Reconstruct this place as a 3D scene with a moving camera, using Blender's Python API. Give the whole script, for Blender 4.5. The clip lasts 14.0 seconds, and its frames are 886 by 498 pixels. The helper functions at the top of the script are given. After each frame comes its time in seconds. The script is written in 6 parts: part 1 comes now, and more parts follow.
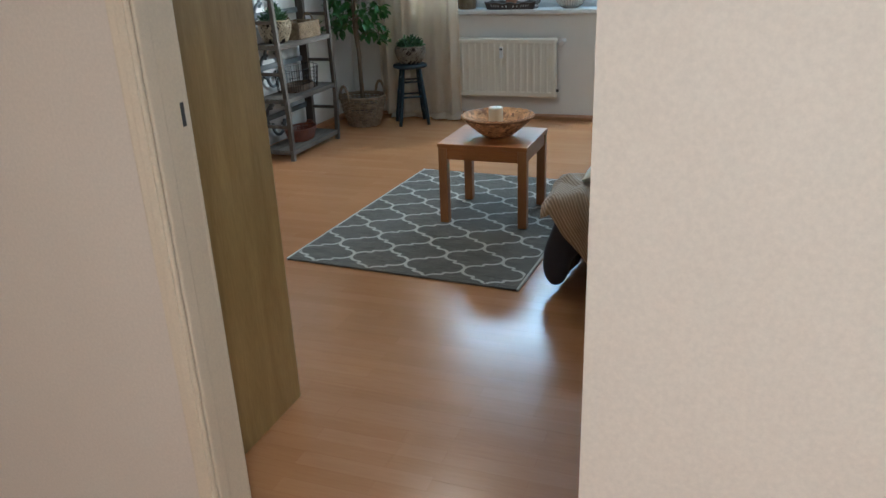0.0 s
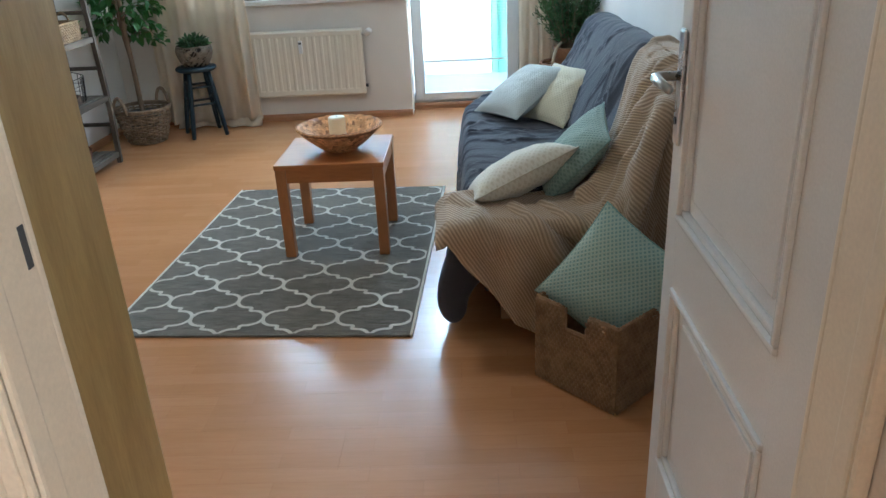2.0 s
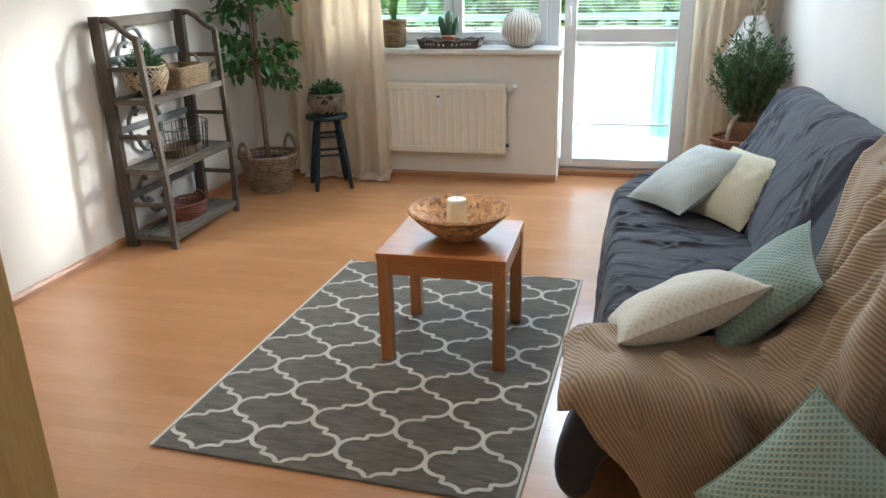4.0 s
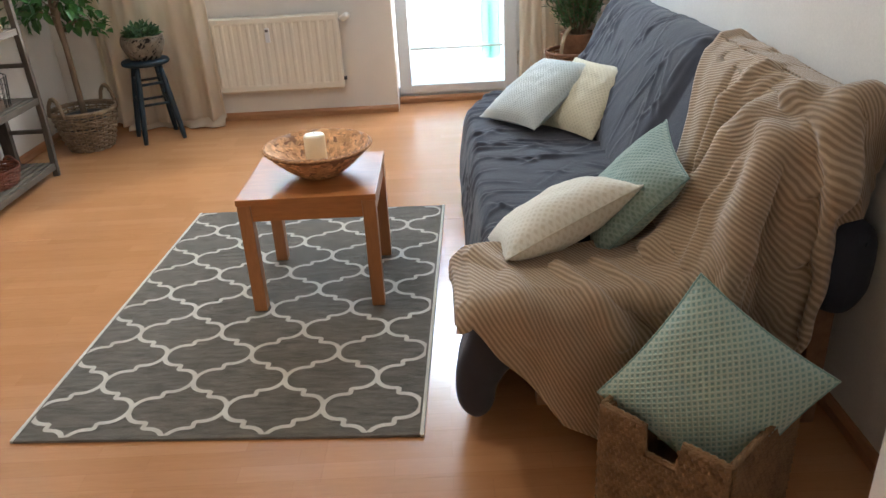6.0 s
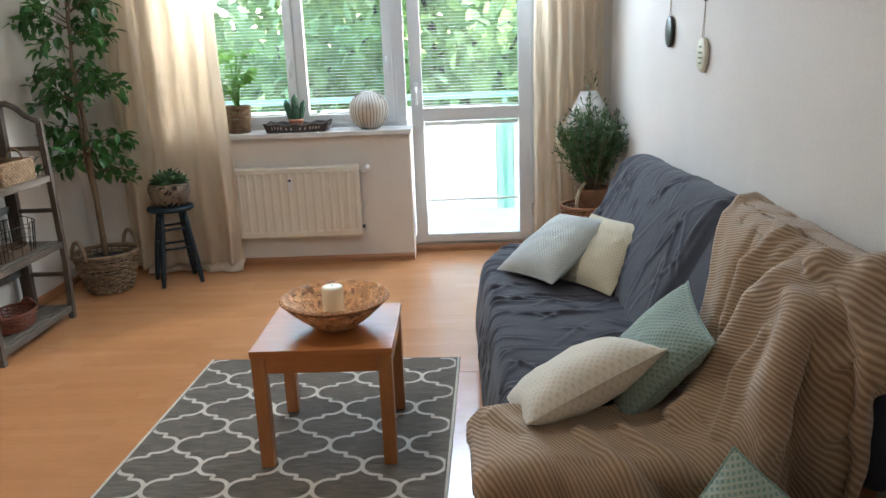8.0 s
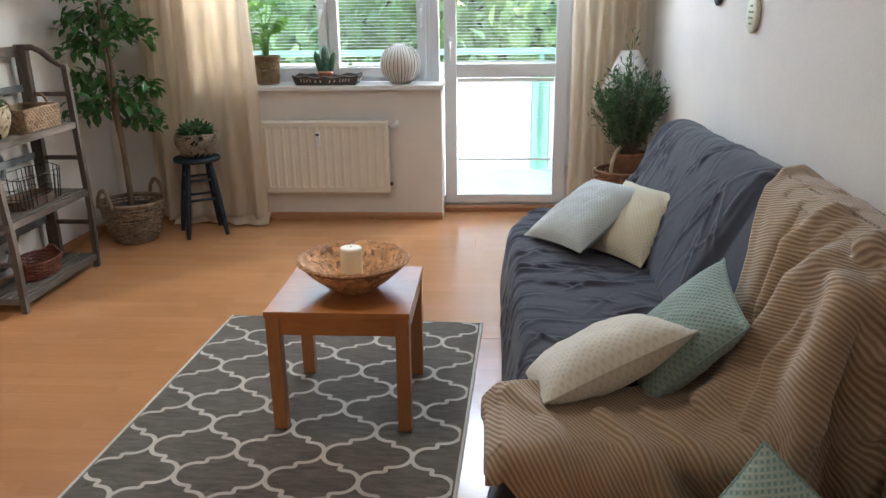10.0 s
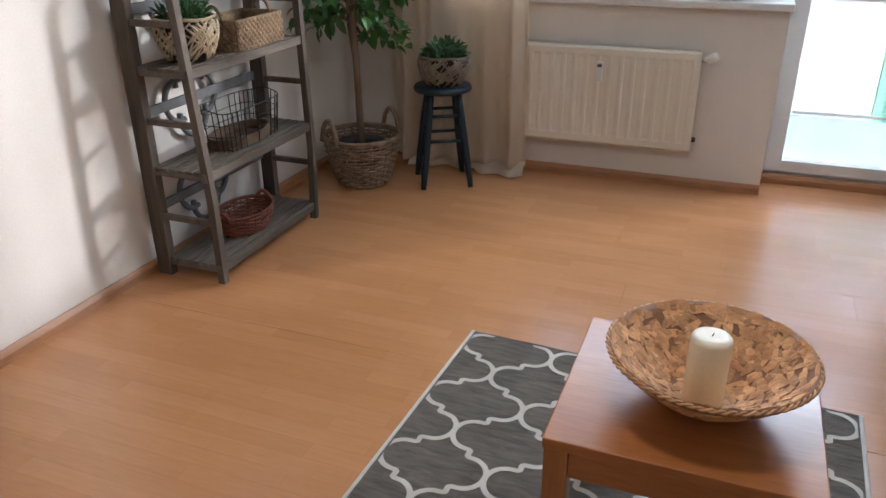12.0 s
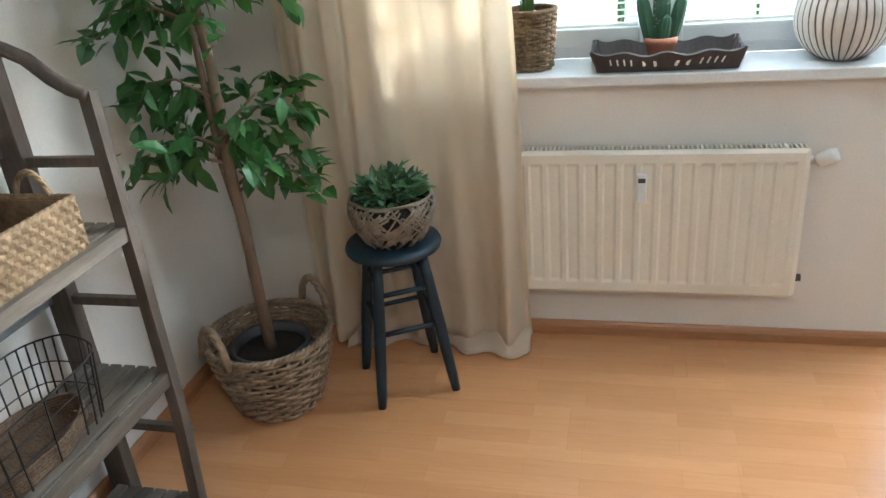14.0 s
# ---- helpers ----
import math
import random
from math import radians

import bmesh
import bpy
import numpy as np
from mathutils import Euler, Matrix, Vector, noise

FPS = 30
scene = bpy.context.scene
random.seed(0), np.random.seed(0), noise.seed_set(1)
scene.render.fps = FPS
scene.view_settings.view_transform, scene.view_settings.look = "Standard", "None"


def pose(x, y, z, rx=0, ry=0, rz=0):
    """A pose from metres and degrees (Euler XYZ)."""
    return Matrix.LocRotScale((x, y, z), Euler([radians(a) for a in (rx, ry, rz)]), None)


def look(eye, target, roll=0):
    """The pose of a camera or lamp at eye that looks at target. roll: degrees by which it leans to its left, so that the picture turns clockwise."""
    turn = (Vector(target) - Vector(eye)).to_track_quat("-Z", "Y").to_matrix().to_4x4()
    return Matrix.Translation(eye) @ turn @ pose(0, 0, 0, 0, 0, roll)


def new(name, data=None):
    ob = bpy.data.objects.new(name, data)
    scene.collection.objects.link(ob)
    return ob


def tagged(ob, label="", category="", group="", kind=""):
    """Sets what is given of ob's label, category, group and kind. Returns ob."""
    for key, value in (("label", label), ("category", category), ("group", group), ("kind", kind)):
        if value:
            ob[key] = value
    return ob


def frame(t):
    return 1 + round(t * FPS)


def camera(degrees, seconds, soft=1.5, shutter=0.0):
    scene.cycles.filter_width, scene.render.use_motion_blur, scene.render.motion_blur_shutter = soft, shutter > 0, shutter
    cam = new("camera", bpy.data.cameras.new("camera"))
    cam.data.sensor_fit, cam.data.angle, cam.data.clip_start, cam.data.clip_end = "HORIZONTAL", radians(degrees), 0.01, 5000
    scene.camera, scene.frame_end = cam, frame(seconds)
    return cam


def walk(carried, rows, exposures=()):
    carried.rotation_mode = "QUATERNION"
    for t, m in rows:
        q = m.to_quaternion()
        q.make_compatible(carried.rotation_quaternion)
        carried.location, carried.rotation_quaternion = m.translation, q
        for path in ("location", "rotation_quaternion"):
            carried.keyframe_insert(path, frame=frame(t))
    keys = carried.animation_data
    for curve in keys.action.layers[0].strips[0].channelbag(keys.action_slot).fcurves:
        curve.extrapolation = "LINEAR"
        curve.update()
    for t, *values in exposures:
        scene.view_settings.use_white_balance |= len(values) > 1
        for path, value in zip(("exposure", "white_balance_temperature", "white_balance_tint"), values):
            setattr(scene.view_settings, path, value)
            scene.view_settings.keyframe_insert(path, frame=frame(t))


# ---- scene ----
import collections

cam = camera(60.9, 14.0)
PATH = [
    (0, (-0.176, 0.128, 1.439), (-0.827, 1.869, 0.701), -2.2),
    (0.5, (-0.395, 0.334, 1.431), (-0.879, 2.117, 0.667), -3.6),
    (1, (-0.588, 0.461, 1.441), (-0.876, 2.28, 0.663), -4.5),
    (1.5, (-0.702, 0.551, 1.442), (-0.791, 2.38, 0.638), -4.6),
    (2, (-0.7, 0.637, 1.444), (-0.78, 2.468, 0.645), -2.9),
    (2.5, (-0.61, 0.812, 1.442), (-0.882, 2.638, 0.672), -1.1),
    (3, (-0.608, 0.984, 1.438), (-1.028, 2.787, 0.682), -1.2),
    (3.2, (-0.657, 1.062, 1.459), (-1.101, 2.866, 0.718), -1.4),
    (5.3, (-0.777, 1.57, 1.45), (-1.107, 3.426, 0.782), -2.2),
    (5.5, (-0.813, 1.527, 1.407), (-0.994, 3.389, 0.7), -3.0),
    (6, (-0.838, 1.395, 1.420), (-0.856, 3.200, 0.558), -3.2),
    (6.5, (-0.840, 1.373, 1.431), (-0.813, 3.203, 0.623), -2.3),
    (7, (-0.862, 1.421, 1.458), (-0.857, 3.328, 0.857), -1.6),
    (7.2, (-0.86, 1.428, 1.456), (-0.875, 3.361, 0.942), -2.0),
    (9.3, (-0.854, 1.492, 1.45), (-0.915, 3.425, 0.942), -1.6),
    (9.5, (-0.85, 1.505, 1.443), (-0.917, 3.423, 0.88), -1.4),
    (10, (-0.827, 1.554, 1.446), (-0.947, 3.453, 0.83), -0.8),
    (10.5, (-0.797, 1.72, 1.431), (-1.105, 3.584, 0.775), 1.1),
    (11, (-0.947, 2.026, 1.419), (-1.394, 3.843, 0.712), 0.6),
    (11.5, (-1.127, 2.364, 1.403), (-1.654, 4.139, 0.646), -0.6),
    (12, (-1.347, 2.742, 1.398), (-2.004, 4.431, 0.550), -0.5),
    (12.5, (-1.636, 3.020, 1.430), (-2.187, 4.697, 0.484), -3.8),
    (13, (-1.752, 3.364, 1.411), (-2.223, 5.064, 0.461), -5.1),
    (13.5, (-1.917, 3.861, 1.443), (-2.4, 5.571, 0.524), -3.3),
    (14, (-2.046, 4.313, 1.471), (-2.511, 6.066, 0.628), -5.3),
]
EXPOSURES = [
    (0, 3.10, 4950, -4), (1.5, 3.45, 4950, -4), (2.5, 3.74, 5250, 0), (3.2, 3.8, 5600, 2), (5.5, 3.68, 5800, 6), (6.5, 4.03, 6000, 8), (7.2, 3.68, 5800, 6),
    (9.5, 3.42, 5900, 9), (11.0, 3.43, 6000, 10), (12.0, 3.28, 5750, 12), (12.5, 3.40, 5300, 3), (13.0, 3.57, 5050, -3), (13.5, 3.70, 5100, -5), (14, 4.02, 5500, 2),
]
walk(cam, [(t, look(eye, target, roll)) for t, eye, target, roll in PATH], EXPOSURES)

# ---- world, sun, lamps ----
world = bpy.data.worlds.new("sky")
scene.world = world
world.use_nodes = True
wn = world.node_tree.nodes
sky = wn.new("ShaderNodeTexSky")
sky.sky_type = 'NISHITA'
sky.sun_disc = False
sky.sun_elevation = radians(20)
sky.sun_rotation = radians(40)
wn["Background"].inputs["Strength"].default_value = 0.15
world.node_tree.links.new(sky.outputs["Color"], wn["Background"].inputs["Color"])

sun = new("sun", bpy.data.lights.new("sun", 'SUN'))
sun.data.energy, sun.data.angle, sun.data.color = 0.36, radians(4), (1.0, 0.93, 0.84)
sun.matrix_world = look((0, 0, 0), (-2.8, -2.5, -1.0))


def area_lamp(name, size_x, size_y, power, color, m):
    lamp = new(name, bpy.data.lights.new(name, 'AREA'))
    lamp.data.shape, lamp.data.size, lamp.data.size_y = 'RECTANGLE', size_x, size_y
    lamp.data.energy, lamp.data.color = power, color
    lamp.matrix_world = m
    return lamp


# daylight entering by the upper part of the window and of the balcony door
area_lamp("window_daylight", 1.25, 0.30, 2.6, (0.80, 0.91, 1.0), look((-1.95, 6.90, 2.10), (-1.5, 2.5, 0.8)))
area_lamp("balcony_door_daylight", 0.72, 0.30, 3.2, (0.80, 0.91, 1.0), look((-0.71, 6.90, 2.10), (-0.3, 2.8, 1.1)))
# lit ceiling lamp of the room
area_lamp("room_lamp_light", 0.30, 0.30, 0.9, (1.0, 0.88, 0.74), look((-1.62, 3.95, 2.38), (-1.62, 3.95, 0)))
# unseen fill lamp without a fixture, added to brighten the hall walls
area_lamp("hall_fill_light", 0.35, 0.35, 4.2, (1.0, 0.90, 0.80), look((0.32, -0.60, 2.42), (0.32, -0.55, 0)))


# ---- materials ----
def material(name):
    m = bpy.data.materials.new(name)
    m.use_nodes = True
    nt = m.node_tree
    return m, nt, nt.nodes["Principled BSDF"]


def add(nt, kind, **values):
    n = nt.nodes.new(kind)
    for key, value in values.items():
        n.inputs[key.replace("_", " ")].default_value = value
    return n


def ramp_between(nt, fac, c1, c2, lo=0.3, hi=0.7):
    r = nt.nodes.new("ShaderNodeValToRGB")
    r.color_ramp.elements[0].position, r.color_ramp.elements[1].position = lo, hi
    r.color_ramp.elements[0].color, r.color_ramp.elements[1].color = (*c1, 1), (*c2, 1)
    nt.links.new(fac, r.inputs["Fac"])
    return r


def coords(nt, stretch=(1, 1, 1), source="Object", turn=(0, 0, 0)):
    tc = nt.nodes.new("ShaderNodeTexCoord")
    mp = nt.nodes.new("ShaderNodeMapping")
    mp.inputs["Scale"].default_value = stretch
    mp.inputs["Rotation"].default_value = turn
    nt.links.new(tc.outputs[source], mp.inputs["Vector"])
    return mp.outputs["Vector"]


def mixed(nt, kind, fac, a, b):
    n = nt.nodes.new("ShaderNodeMix")
    n.data_type, n.blend_type = 'RGBA', kind
    for value, socket in ((fac, n.inputs[0]), (a, n.inputs[6]), (b, n.inputs[7])):
        if isinstance(value, (int, float)):
            socket.default_value = value
        elif isinstance(value, tuple):
            socket.default_value = (*value, 1)
        else:
            nt.links.new(value, socket)
    return n.outputs[2]


def surface(name, c1, c2, scale=8, fine=120, rough=0.6, bump=0.15, metal=0.0, stretch=(1, 1, 1), coat=0.0, sheen=0.0, vary=0.0, dist=0.002, rough_vary=0.03):
    """Two scales of tone, roughness that wanders, and fine relief."""
    m, nt, p = material(name)
    v = coords(nt, stretch)
    big = add(nt, "ShaderNodeTexNoise", Scale=scale, Detail=4.0, Roughness=0.6)
    small = add(nt, "ShaderNodeTexNoise", Scale=fine, Detail=3.0, Roughness=0.6)
    for n in (big, small):
        nt.links.new(v, n.inputs["Vector"])
    base = ramp_between(nt, big.outputs["Fac"], c1, c2).outputs["Color"]
    grain = ramp_between(nt, small.outputs["Fac"], (0.82, 0.82, 0.82), (1.0, 1.0, 1.0), 0.25, 0.75).outputs["Color"]
    col = mixed(nt, 'MULTIPLY', 0.6, base, grain)
    if vary:
        info = nt.nodes.new("ShaderNodeObjectInfo")
        tone = ramp_between(nt, info.outputs["Random"], (1 - vary,) * 3, (1.0, 1.0, 1.0), 0, 1).outputs["Color"]
        col = mixed(nt, 'MULTIPLY', 1.0, col, tone)
    nt.links.new(col, p.inputs["Base Color"])
    mr = add(nt, "ShaderNodeMapRange")
    mr.inputs["To Min"].default_value, mr.inputs["To Max"].default_value = max(0.02, rough - rough_vary), min(1, rough + rough_vary)
    nt.links.new(big.outputs["Fac"], mr.inputs["Value"])
    nt.links.new(mr.outputs["Result"], p.inputs["Roughness"])
    b = add(nt, "ShaderNodeBump", Strength=bump, Distance=dist)
    nt.links.new(small.outputs["Fac"], b.inputs["Height"])
    nt.links.new(b.outputs["Normal"], p.inputs["Normal"])
    p.inputs["Metallic"].default_value = metal
    p.inputs["Coat Weight"].default_value = coat
    p.inputs["Sheen Weight"].default_value = sheen
    return m


def wood(name, c1, c2, along="x", scale=1.0, rough=0.4, bump=0.1, coat=0.0, vary=0.15):
    """Long grain along one axis with a slow tone change."""
    squeeze = {"x": (0.12, 1, 1), "y": (1, 0.12, 1), "z": (1, 1, 0.12)}[along]
    m, nt, p = material(name)
    v = coords(nt, tuple(s * scale for s in squeeze))
    warp = add(nt, "ShaderNodeTexNoise", Scale=14.0, Detail=6.0, Roughness=0.65, Distortion=0.6)
    fine = add(nt, "ShaderNodeTexNoise", Scale=150.0, Detail=4.0, Roughness=0.7)
    for n in (warp, fine):
        nt.links.new(v, n.inputs["Vector"])
    base = ramp_between(nt, warp.outputs["Fac"], c1, c2, 0.32, 0.68).outputs["Color"]
    lines = ramp_between(nt, fine.outputs["Fac"], (0.78, 0.76, 0.74), (1.0, 1.0, 1.0), 0.3, 0.6).outputs["Color"]
    col = mixed(nt, 'MULTIPLY', 0.7, base, lines)
    info = nt.nodes.new("ShaderNodeObjectInfo")
    tone = ramp_between(nt, info.outputs["Random"], (1 - vary,) * 3, (1.0, 1.0, 1.0), 0, 1).outputs["Color"]
    col = mixed(nt, 'MULTIPLY', 1.0, col, tone)
    nt.links.new(col, p.inputs["Base Color"])
    p.inputs["Roughness"].default_value = rough
    p.inputs["Coat Weight"].default_value = coat
    p.inputs["Coat Roughness"].default_value = 0.15
    b = add(nt, "ShaderNodeBump", Strength=bump, Distance=0.001)
    nt.links.new(fine.outputs["Fac"], b.inputs["Height"])
    nt.links.new(b.outputs["Normal"], p.inputs["Normal"])
    return m


def laminate(name):
    """Beech laminate: short strips inside each board, all running along x."""
    m, nt, p = material(name)
    tc = nt.nodes.new("ShaderNodeTexCoord")
    brick = add(nt, "ShaderNodeTexBrick", Scale=1.0, Mortar_Size=0.0006, Mortar_Smooth=0.2, Bias=0.0, Brick_Width=0.43, Row_Height=0.0645)
    brick.offset, brick.offset_frequency = 0.37, 2
    brick.inputs["Color1"].default_value = (0.548, 0.267, 0.114, 1)
    brick.inputs["Color2"].default_value = (0.600, 0.304, 0.137, 1)
    brick.inputs["Mortar"].default_value = (0.49, 0.228, 0.100, 1)
    nt.links.new(tc.outputs["Object"], brick.inputs["Vector"])
    v = coords(nt, (0.10, 1, 1))
    grain = add(nt, "ShaderNodeTexNoise", Scale=90.0, Detail=5.0, Roughness=0.7)
    cloud = add(nt, "ShaderNodeTexNoise", Scale=9.0, Detail=4.0, Roughness=0.6)
    for n in (grain, cloud):
        nt.links.new(v, n.inputs["Vector"])
    g = ramp_between(nt, grain.outputs["Fac"], (0.84, 0.80, 0.76), (1, 1, 1), 0.3, 0.62).outputs["Color"]
    c = ramp_between(nt, cloud.outputs["Fac"], (0.88, 0.84, 0.80), (1, 1, 1), 0.3, 0.7).outputs["Color"]
    info = nt.nodes.new("ShaderNodeObjectInfo")
    tone = ramp_between(nt, info.outputs["Random"], (0.93, 0.92, 0.91), (1, 1, 1), 0, 1).outputs["Color"]
    col = mixed(nt, 'MULTIPLY', 0.45, brick.outputs["Color"], g)
    col = mixed(nt, 'MULTIPLY', 0.55, col, c)
    col = mixed(nt, 'MULTIPLY', 1.0, col, tone)
    nt.links.new(col, p.inputs["Base Color"])
    smear = add(nt, "ShaderNodeTexNoise", Scale=3.0, Detail=5.0, Roughness=0.7)
    nt.links.new(tc.outputs["Object"], smear.inputs["Vector"])
    mr = add(nt, "ShaderNodeMapRange")
    mr.inputs["To Min"].default_value, mr.inputs["To Max"].default_value = 0.18, 0.30
    nt.links.new(smear.outputs["Fac"], mr.inputs["Value"])
    nt.links.new(mr.outputs["Result"], p.inputs["Roughness"])
    p.inputs["Coat Weight"].default_value, p.inputs["Coat Roughness"].default_value = 0.32, 0.20
    b = add(nt, "ShaderNodeBump", Strength=0.04, Distance=0.001)
    nt.links.new(grain.outputs["Fac"], b.inputs["Height"])
    nt.links.new(b.outputs["Normal"], p.inputs["Normal"])
    return m


def ribbed(name, c1, c2, spacing, turn=0.0, rough=0.9, depth=0.004, second=None, sheen=0.3):
    """Cloth with woven ribs, laid out in metres on the cloth's own UV."""
    m, nt, p = material(name)
    v = coords(nt, (1, 1, 1), "UV", (0, 0, radians(turn)))
    w = add(nt, "ShaderNodeTexWave", Scale=0.314 / spacing, Distortion=0.15, Detail=1.0, Detail_Scale=2.0)
    nt.links.new(v, w.inputs["Vector"])
    n = add(nt, "ShaderNodeTexNoise", Scale=400.0, Detail=2.0)
    nt.links.new(v, n.inputs["Vector"])
    height = w.outputs["Fac"]
    if second is not None:
        v2 = coords(nt, (1, 1, 1), "UV", (0, 0, radians(second)))
        w2 = add(nt, "ShaderNodeTexWave", Scale=0.314 / spacing, Distortion=0.3, Detail=1.0)
        nt.links.new(v2, w2.inputs["Vector"])
        mx = nt.nodes.new("ShaderNodeMath")
        mx.operation = 'MAXIMUM'
        nt.links.new(height, mx.inputs[0])
        nt.links.new(w2.outputs["Fac"], mx.inputs[1])
        height = mx.outputs[0]
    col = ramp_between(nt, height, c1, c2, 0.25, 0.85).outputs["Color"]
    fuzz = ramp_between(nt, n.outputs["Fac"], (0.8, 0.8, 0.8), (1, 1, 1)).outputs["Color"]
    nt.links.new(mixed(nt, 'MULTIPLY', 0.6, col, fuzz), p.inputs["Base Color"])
    b = add(nt, "ShaderNodeBump", Strength=0.6, Distance=depth)
    nt.links.new(height, b.inputs["Height"])
    nt.links.new(b.outputs["Normal"], p.inputs["Normal"])
    p.inputs["Roughness"].default_value = rough
    p.inputs["Sheen Weight"].default_value = sheen
    return m


M = {}
M["wall"] = surface("wall_paint", (0.755, 0.716, 0.668), (0.815, 0.778, 0.732), 1.5, 160, 0.9, 0.12, dist=0.002)
M["hall_wall"] = surface("hall_wall_paint", (0.75, 0.675, 0.595), (0.80, 0.725, 0.645), 1.2, 140, 0.85, 0.07, dist=0.002)
M["ceiling"] = surface("ceiling_paint", (0.78, 0.77, 0.75), (0.82, 0.81, 0.79), 1.5, 120, 0.95, 0.2)
M["floor"] = laminate("beech_laminate")
M["gap"] = surface("joint_shadow", (0.16, 0.08, 0.035), (0.20, 0.10, 0.045), 4, 80, 0.7, 0.1)
M["base"] = wood("baseboard_wood", (0.40, 0.19, 0.085), (0.50, 0.25, 0.12), "x", 1.0, 0.35)
M["base_y"] = wood("baseboard_wood_side", (0.40, 0.19, 0.085), (0.50, 0.25, 0.12), "y", 1.0, 0.35)
M["white_paint"] = surface("white_gloss_paint", (0.78, 0.76, 0.73), (0.82, 0.80, 0.78), 3, 200, 0.26, 0.08)
M["frame_paint"] = surface("door_frame_paint", (0.77, 0.675, 0.53), (0.82, 0.725, 0.58), 3, 160, 0.38, 0.1)
M["pvc"] = surface("white_window_plastic", (0.74, 0.76, 0.78), (0.78, 0.80, 0.82), 3, 200, 0.3, 0.04)
M["sill"] = surface("sill_stone", (0.70, 0.70, 0.70), (0.80, 0.80, 0.79), 10, 160, 0.35, 0.08)
M["radiator"] = surface("radiator_enamel", (0.76, 0.71, 0.61), (0.80, 0.755, 0.66), 3, 200, 0.35, 0.05)
M["dark_plastic"] = surface("dark_plastic", (0.05, 0.05, 0.055), (0.08, 0.08, 0.085), 10, 200, 0.5, 0.1)
M["steel"] = surface("brushed_steel", (0.55, 0.55, 0.55), (0.66, 0.66, 0.66), 10, 300, 0.28, 0.05, 1.0)
M["oak"] = wood("oak_veneer", (0.37, 0.245, 0.085), (0.49, 0.345, 0.135), "z", 1.0, 0.45, 0.15)
M["table_wood"] = wood("table_veneer", (0.40, 0.145, 0.040), (0.50, 0.198, 0.060), "x", 1.0, 0.36, 0.06, 0.14, 0.06)
M["table_leg"] = wood("table_leg_veneer", (0.39, 0.152, 0.046), (0.48, 0.205, 0.068), "z", 1.0, 0.35, 0.06, 0.15, 0.06)
M["grey_wood"] = wood("weathered_grey_wood", (0.085, 0.066, 0.050), (0.185, 0.155, 0.125), "y", 1.3, 0.8, 0.5)
M["grey_wood_z"] = wood("weathered_grey_wood_post", (0.062, 0.046, 0.034), (0.145, 0.115, 0.090), "z", 1.3, 0.8, 0.5)
M["ornament"] = surface("grey_painted_ornament", (0.105, 0.11, 0.115), (0.17, 0.178, 0.182), 12, 150, 0.7, 0.3)
M["navy_paint"] = surface("navy_stool_paint", (0.005, 0.018, 0.030), (0.011, 0.030, 0.047), 12, 160, 0.5, 0.25)
M["curtain"] = surface("linen_curtain", (0.78, 0.70, 0.585), (0.84, 0.77, 0.655), 6, 260, 0.9, 0.35, sheen=0.2, dist=0.001)
M["rug"] = surface("grey_rug_pile", (0.084, 0.072, 0.057), (0.212, 0.188, 0.152), 30, 260, 0.98, 1.0, stretch=(0.45, 2.2, 1), sheen=0.2, dist=0.004)
M["rug_line"] = surface("cream_rug_pile", (0.62, 0.59, 0.52), (0.74, 0.71, 0.64), 14, 220, 0.98, 0.8, sheen=0.2, dist=0.004)
M["sofa"] = surface("slate_blue_cotton", (0.031, 0.032, 0.048), (0.047, 0.048, 0.067), 5, 320, 0.92, 0.5, sheen=0.2, dist=0.0015)


def crinkle(mat, stretch, scale, distance):
    """Adds sharp small creases to a cloth under its fine weave."""
    nt = mat.node_tree
    n = nt.nodes.new("ShaderNodeTexNoise")
    n.noise_type = 'RIDGED_MULTIFRACTAL'
    n.inputs["Scale"].default_value, n.inputs["Detail"].default_value = scale, 4.0
    nt.links.new(coords(nt, stretch, "Object", (0.2, 0.1, 0.35)), n.inputs["Vector"])
    b = add(nt, "ShaderNodeBump", Strength=0.55, Distance=distance)
    nt.links.new(n.outputs["Fac"], b.inputs["Height"])
    p = nt.nodes["Principled BSDF"]
    fine = p.inputs["Normal"].links[0].from_node
    nt.links.new(b.outputs["Normal"], fine.inputs["Normal"])


crinkle(M["sofa"], (1.0, 1.2, 1.1), 10.0, 0.0045)
crinkle(M["sofa"], (1.2, 1.0, 1.1), 24.0, 0.002)
M["sofa_dark"] = surface("navy_mattress_cloth", (0.016, 0.02, 0.034), (0.028, 0.033, 0.05), 8, 300, 0.95, 0.4, sheen=0.1)
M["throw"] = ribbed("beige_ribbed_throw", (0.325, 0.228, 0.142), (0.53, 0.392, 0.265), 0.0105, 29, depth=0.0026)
M["pillow_white"] = ribbed("cream_patterned_cotton", (0.66, 0.61, 0.50), (0.76, 0.725, 0.63), 0.017, 45, second=-45, depth=0.0008)
M["pillow_cream"] = ribbed("cream_knit_cotton", (0.64, 0.59, 0.44), (0.73, 0.68, 0.52), 0.014, 45, second=-45, depth=0.002)
M["pillow_grey"] = ribbed("pale_grey_cotton", (0.47, 0.51, 0.50), (0.56, 0.60, 0.59), 0.012, 45, second=-45, depth=0.002)
M["pillow_green"] = ribbed("sage_green_cotton", (0.23, 0.34, 0.30), (0.33, 0.44, 0.39), 0.013, 45, second=-45)
M["pillow_mint"] = ribbed("mint_woven_cotton", (0.27, 0.44, 0.40), (0.50, 0.62, 0.54), 0.013, 40, second=-40)
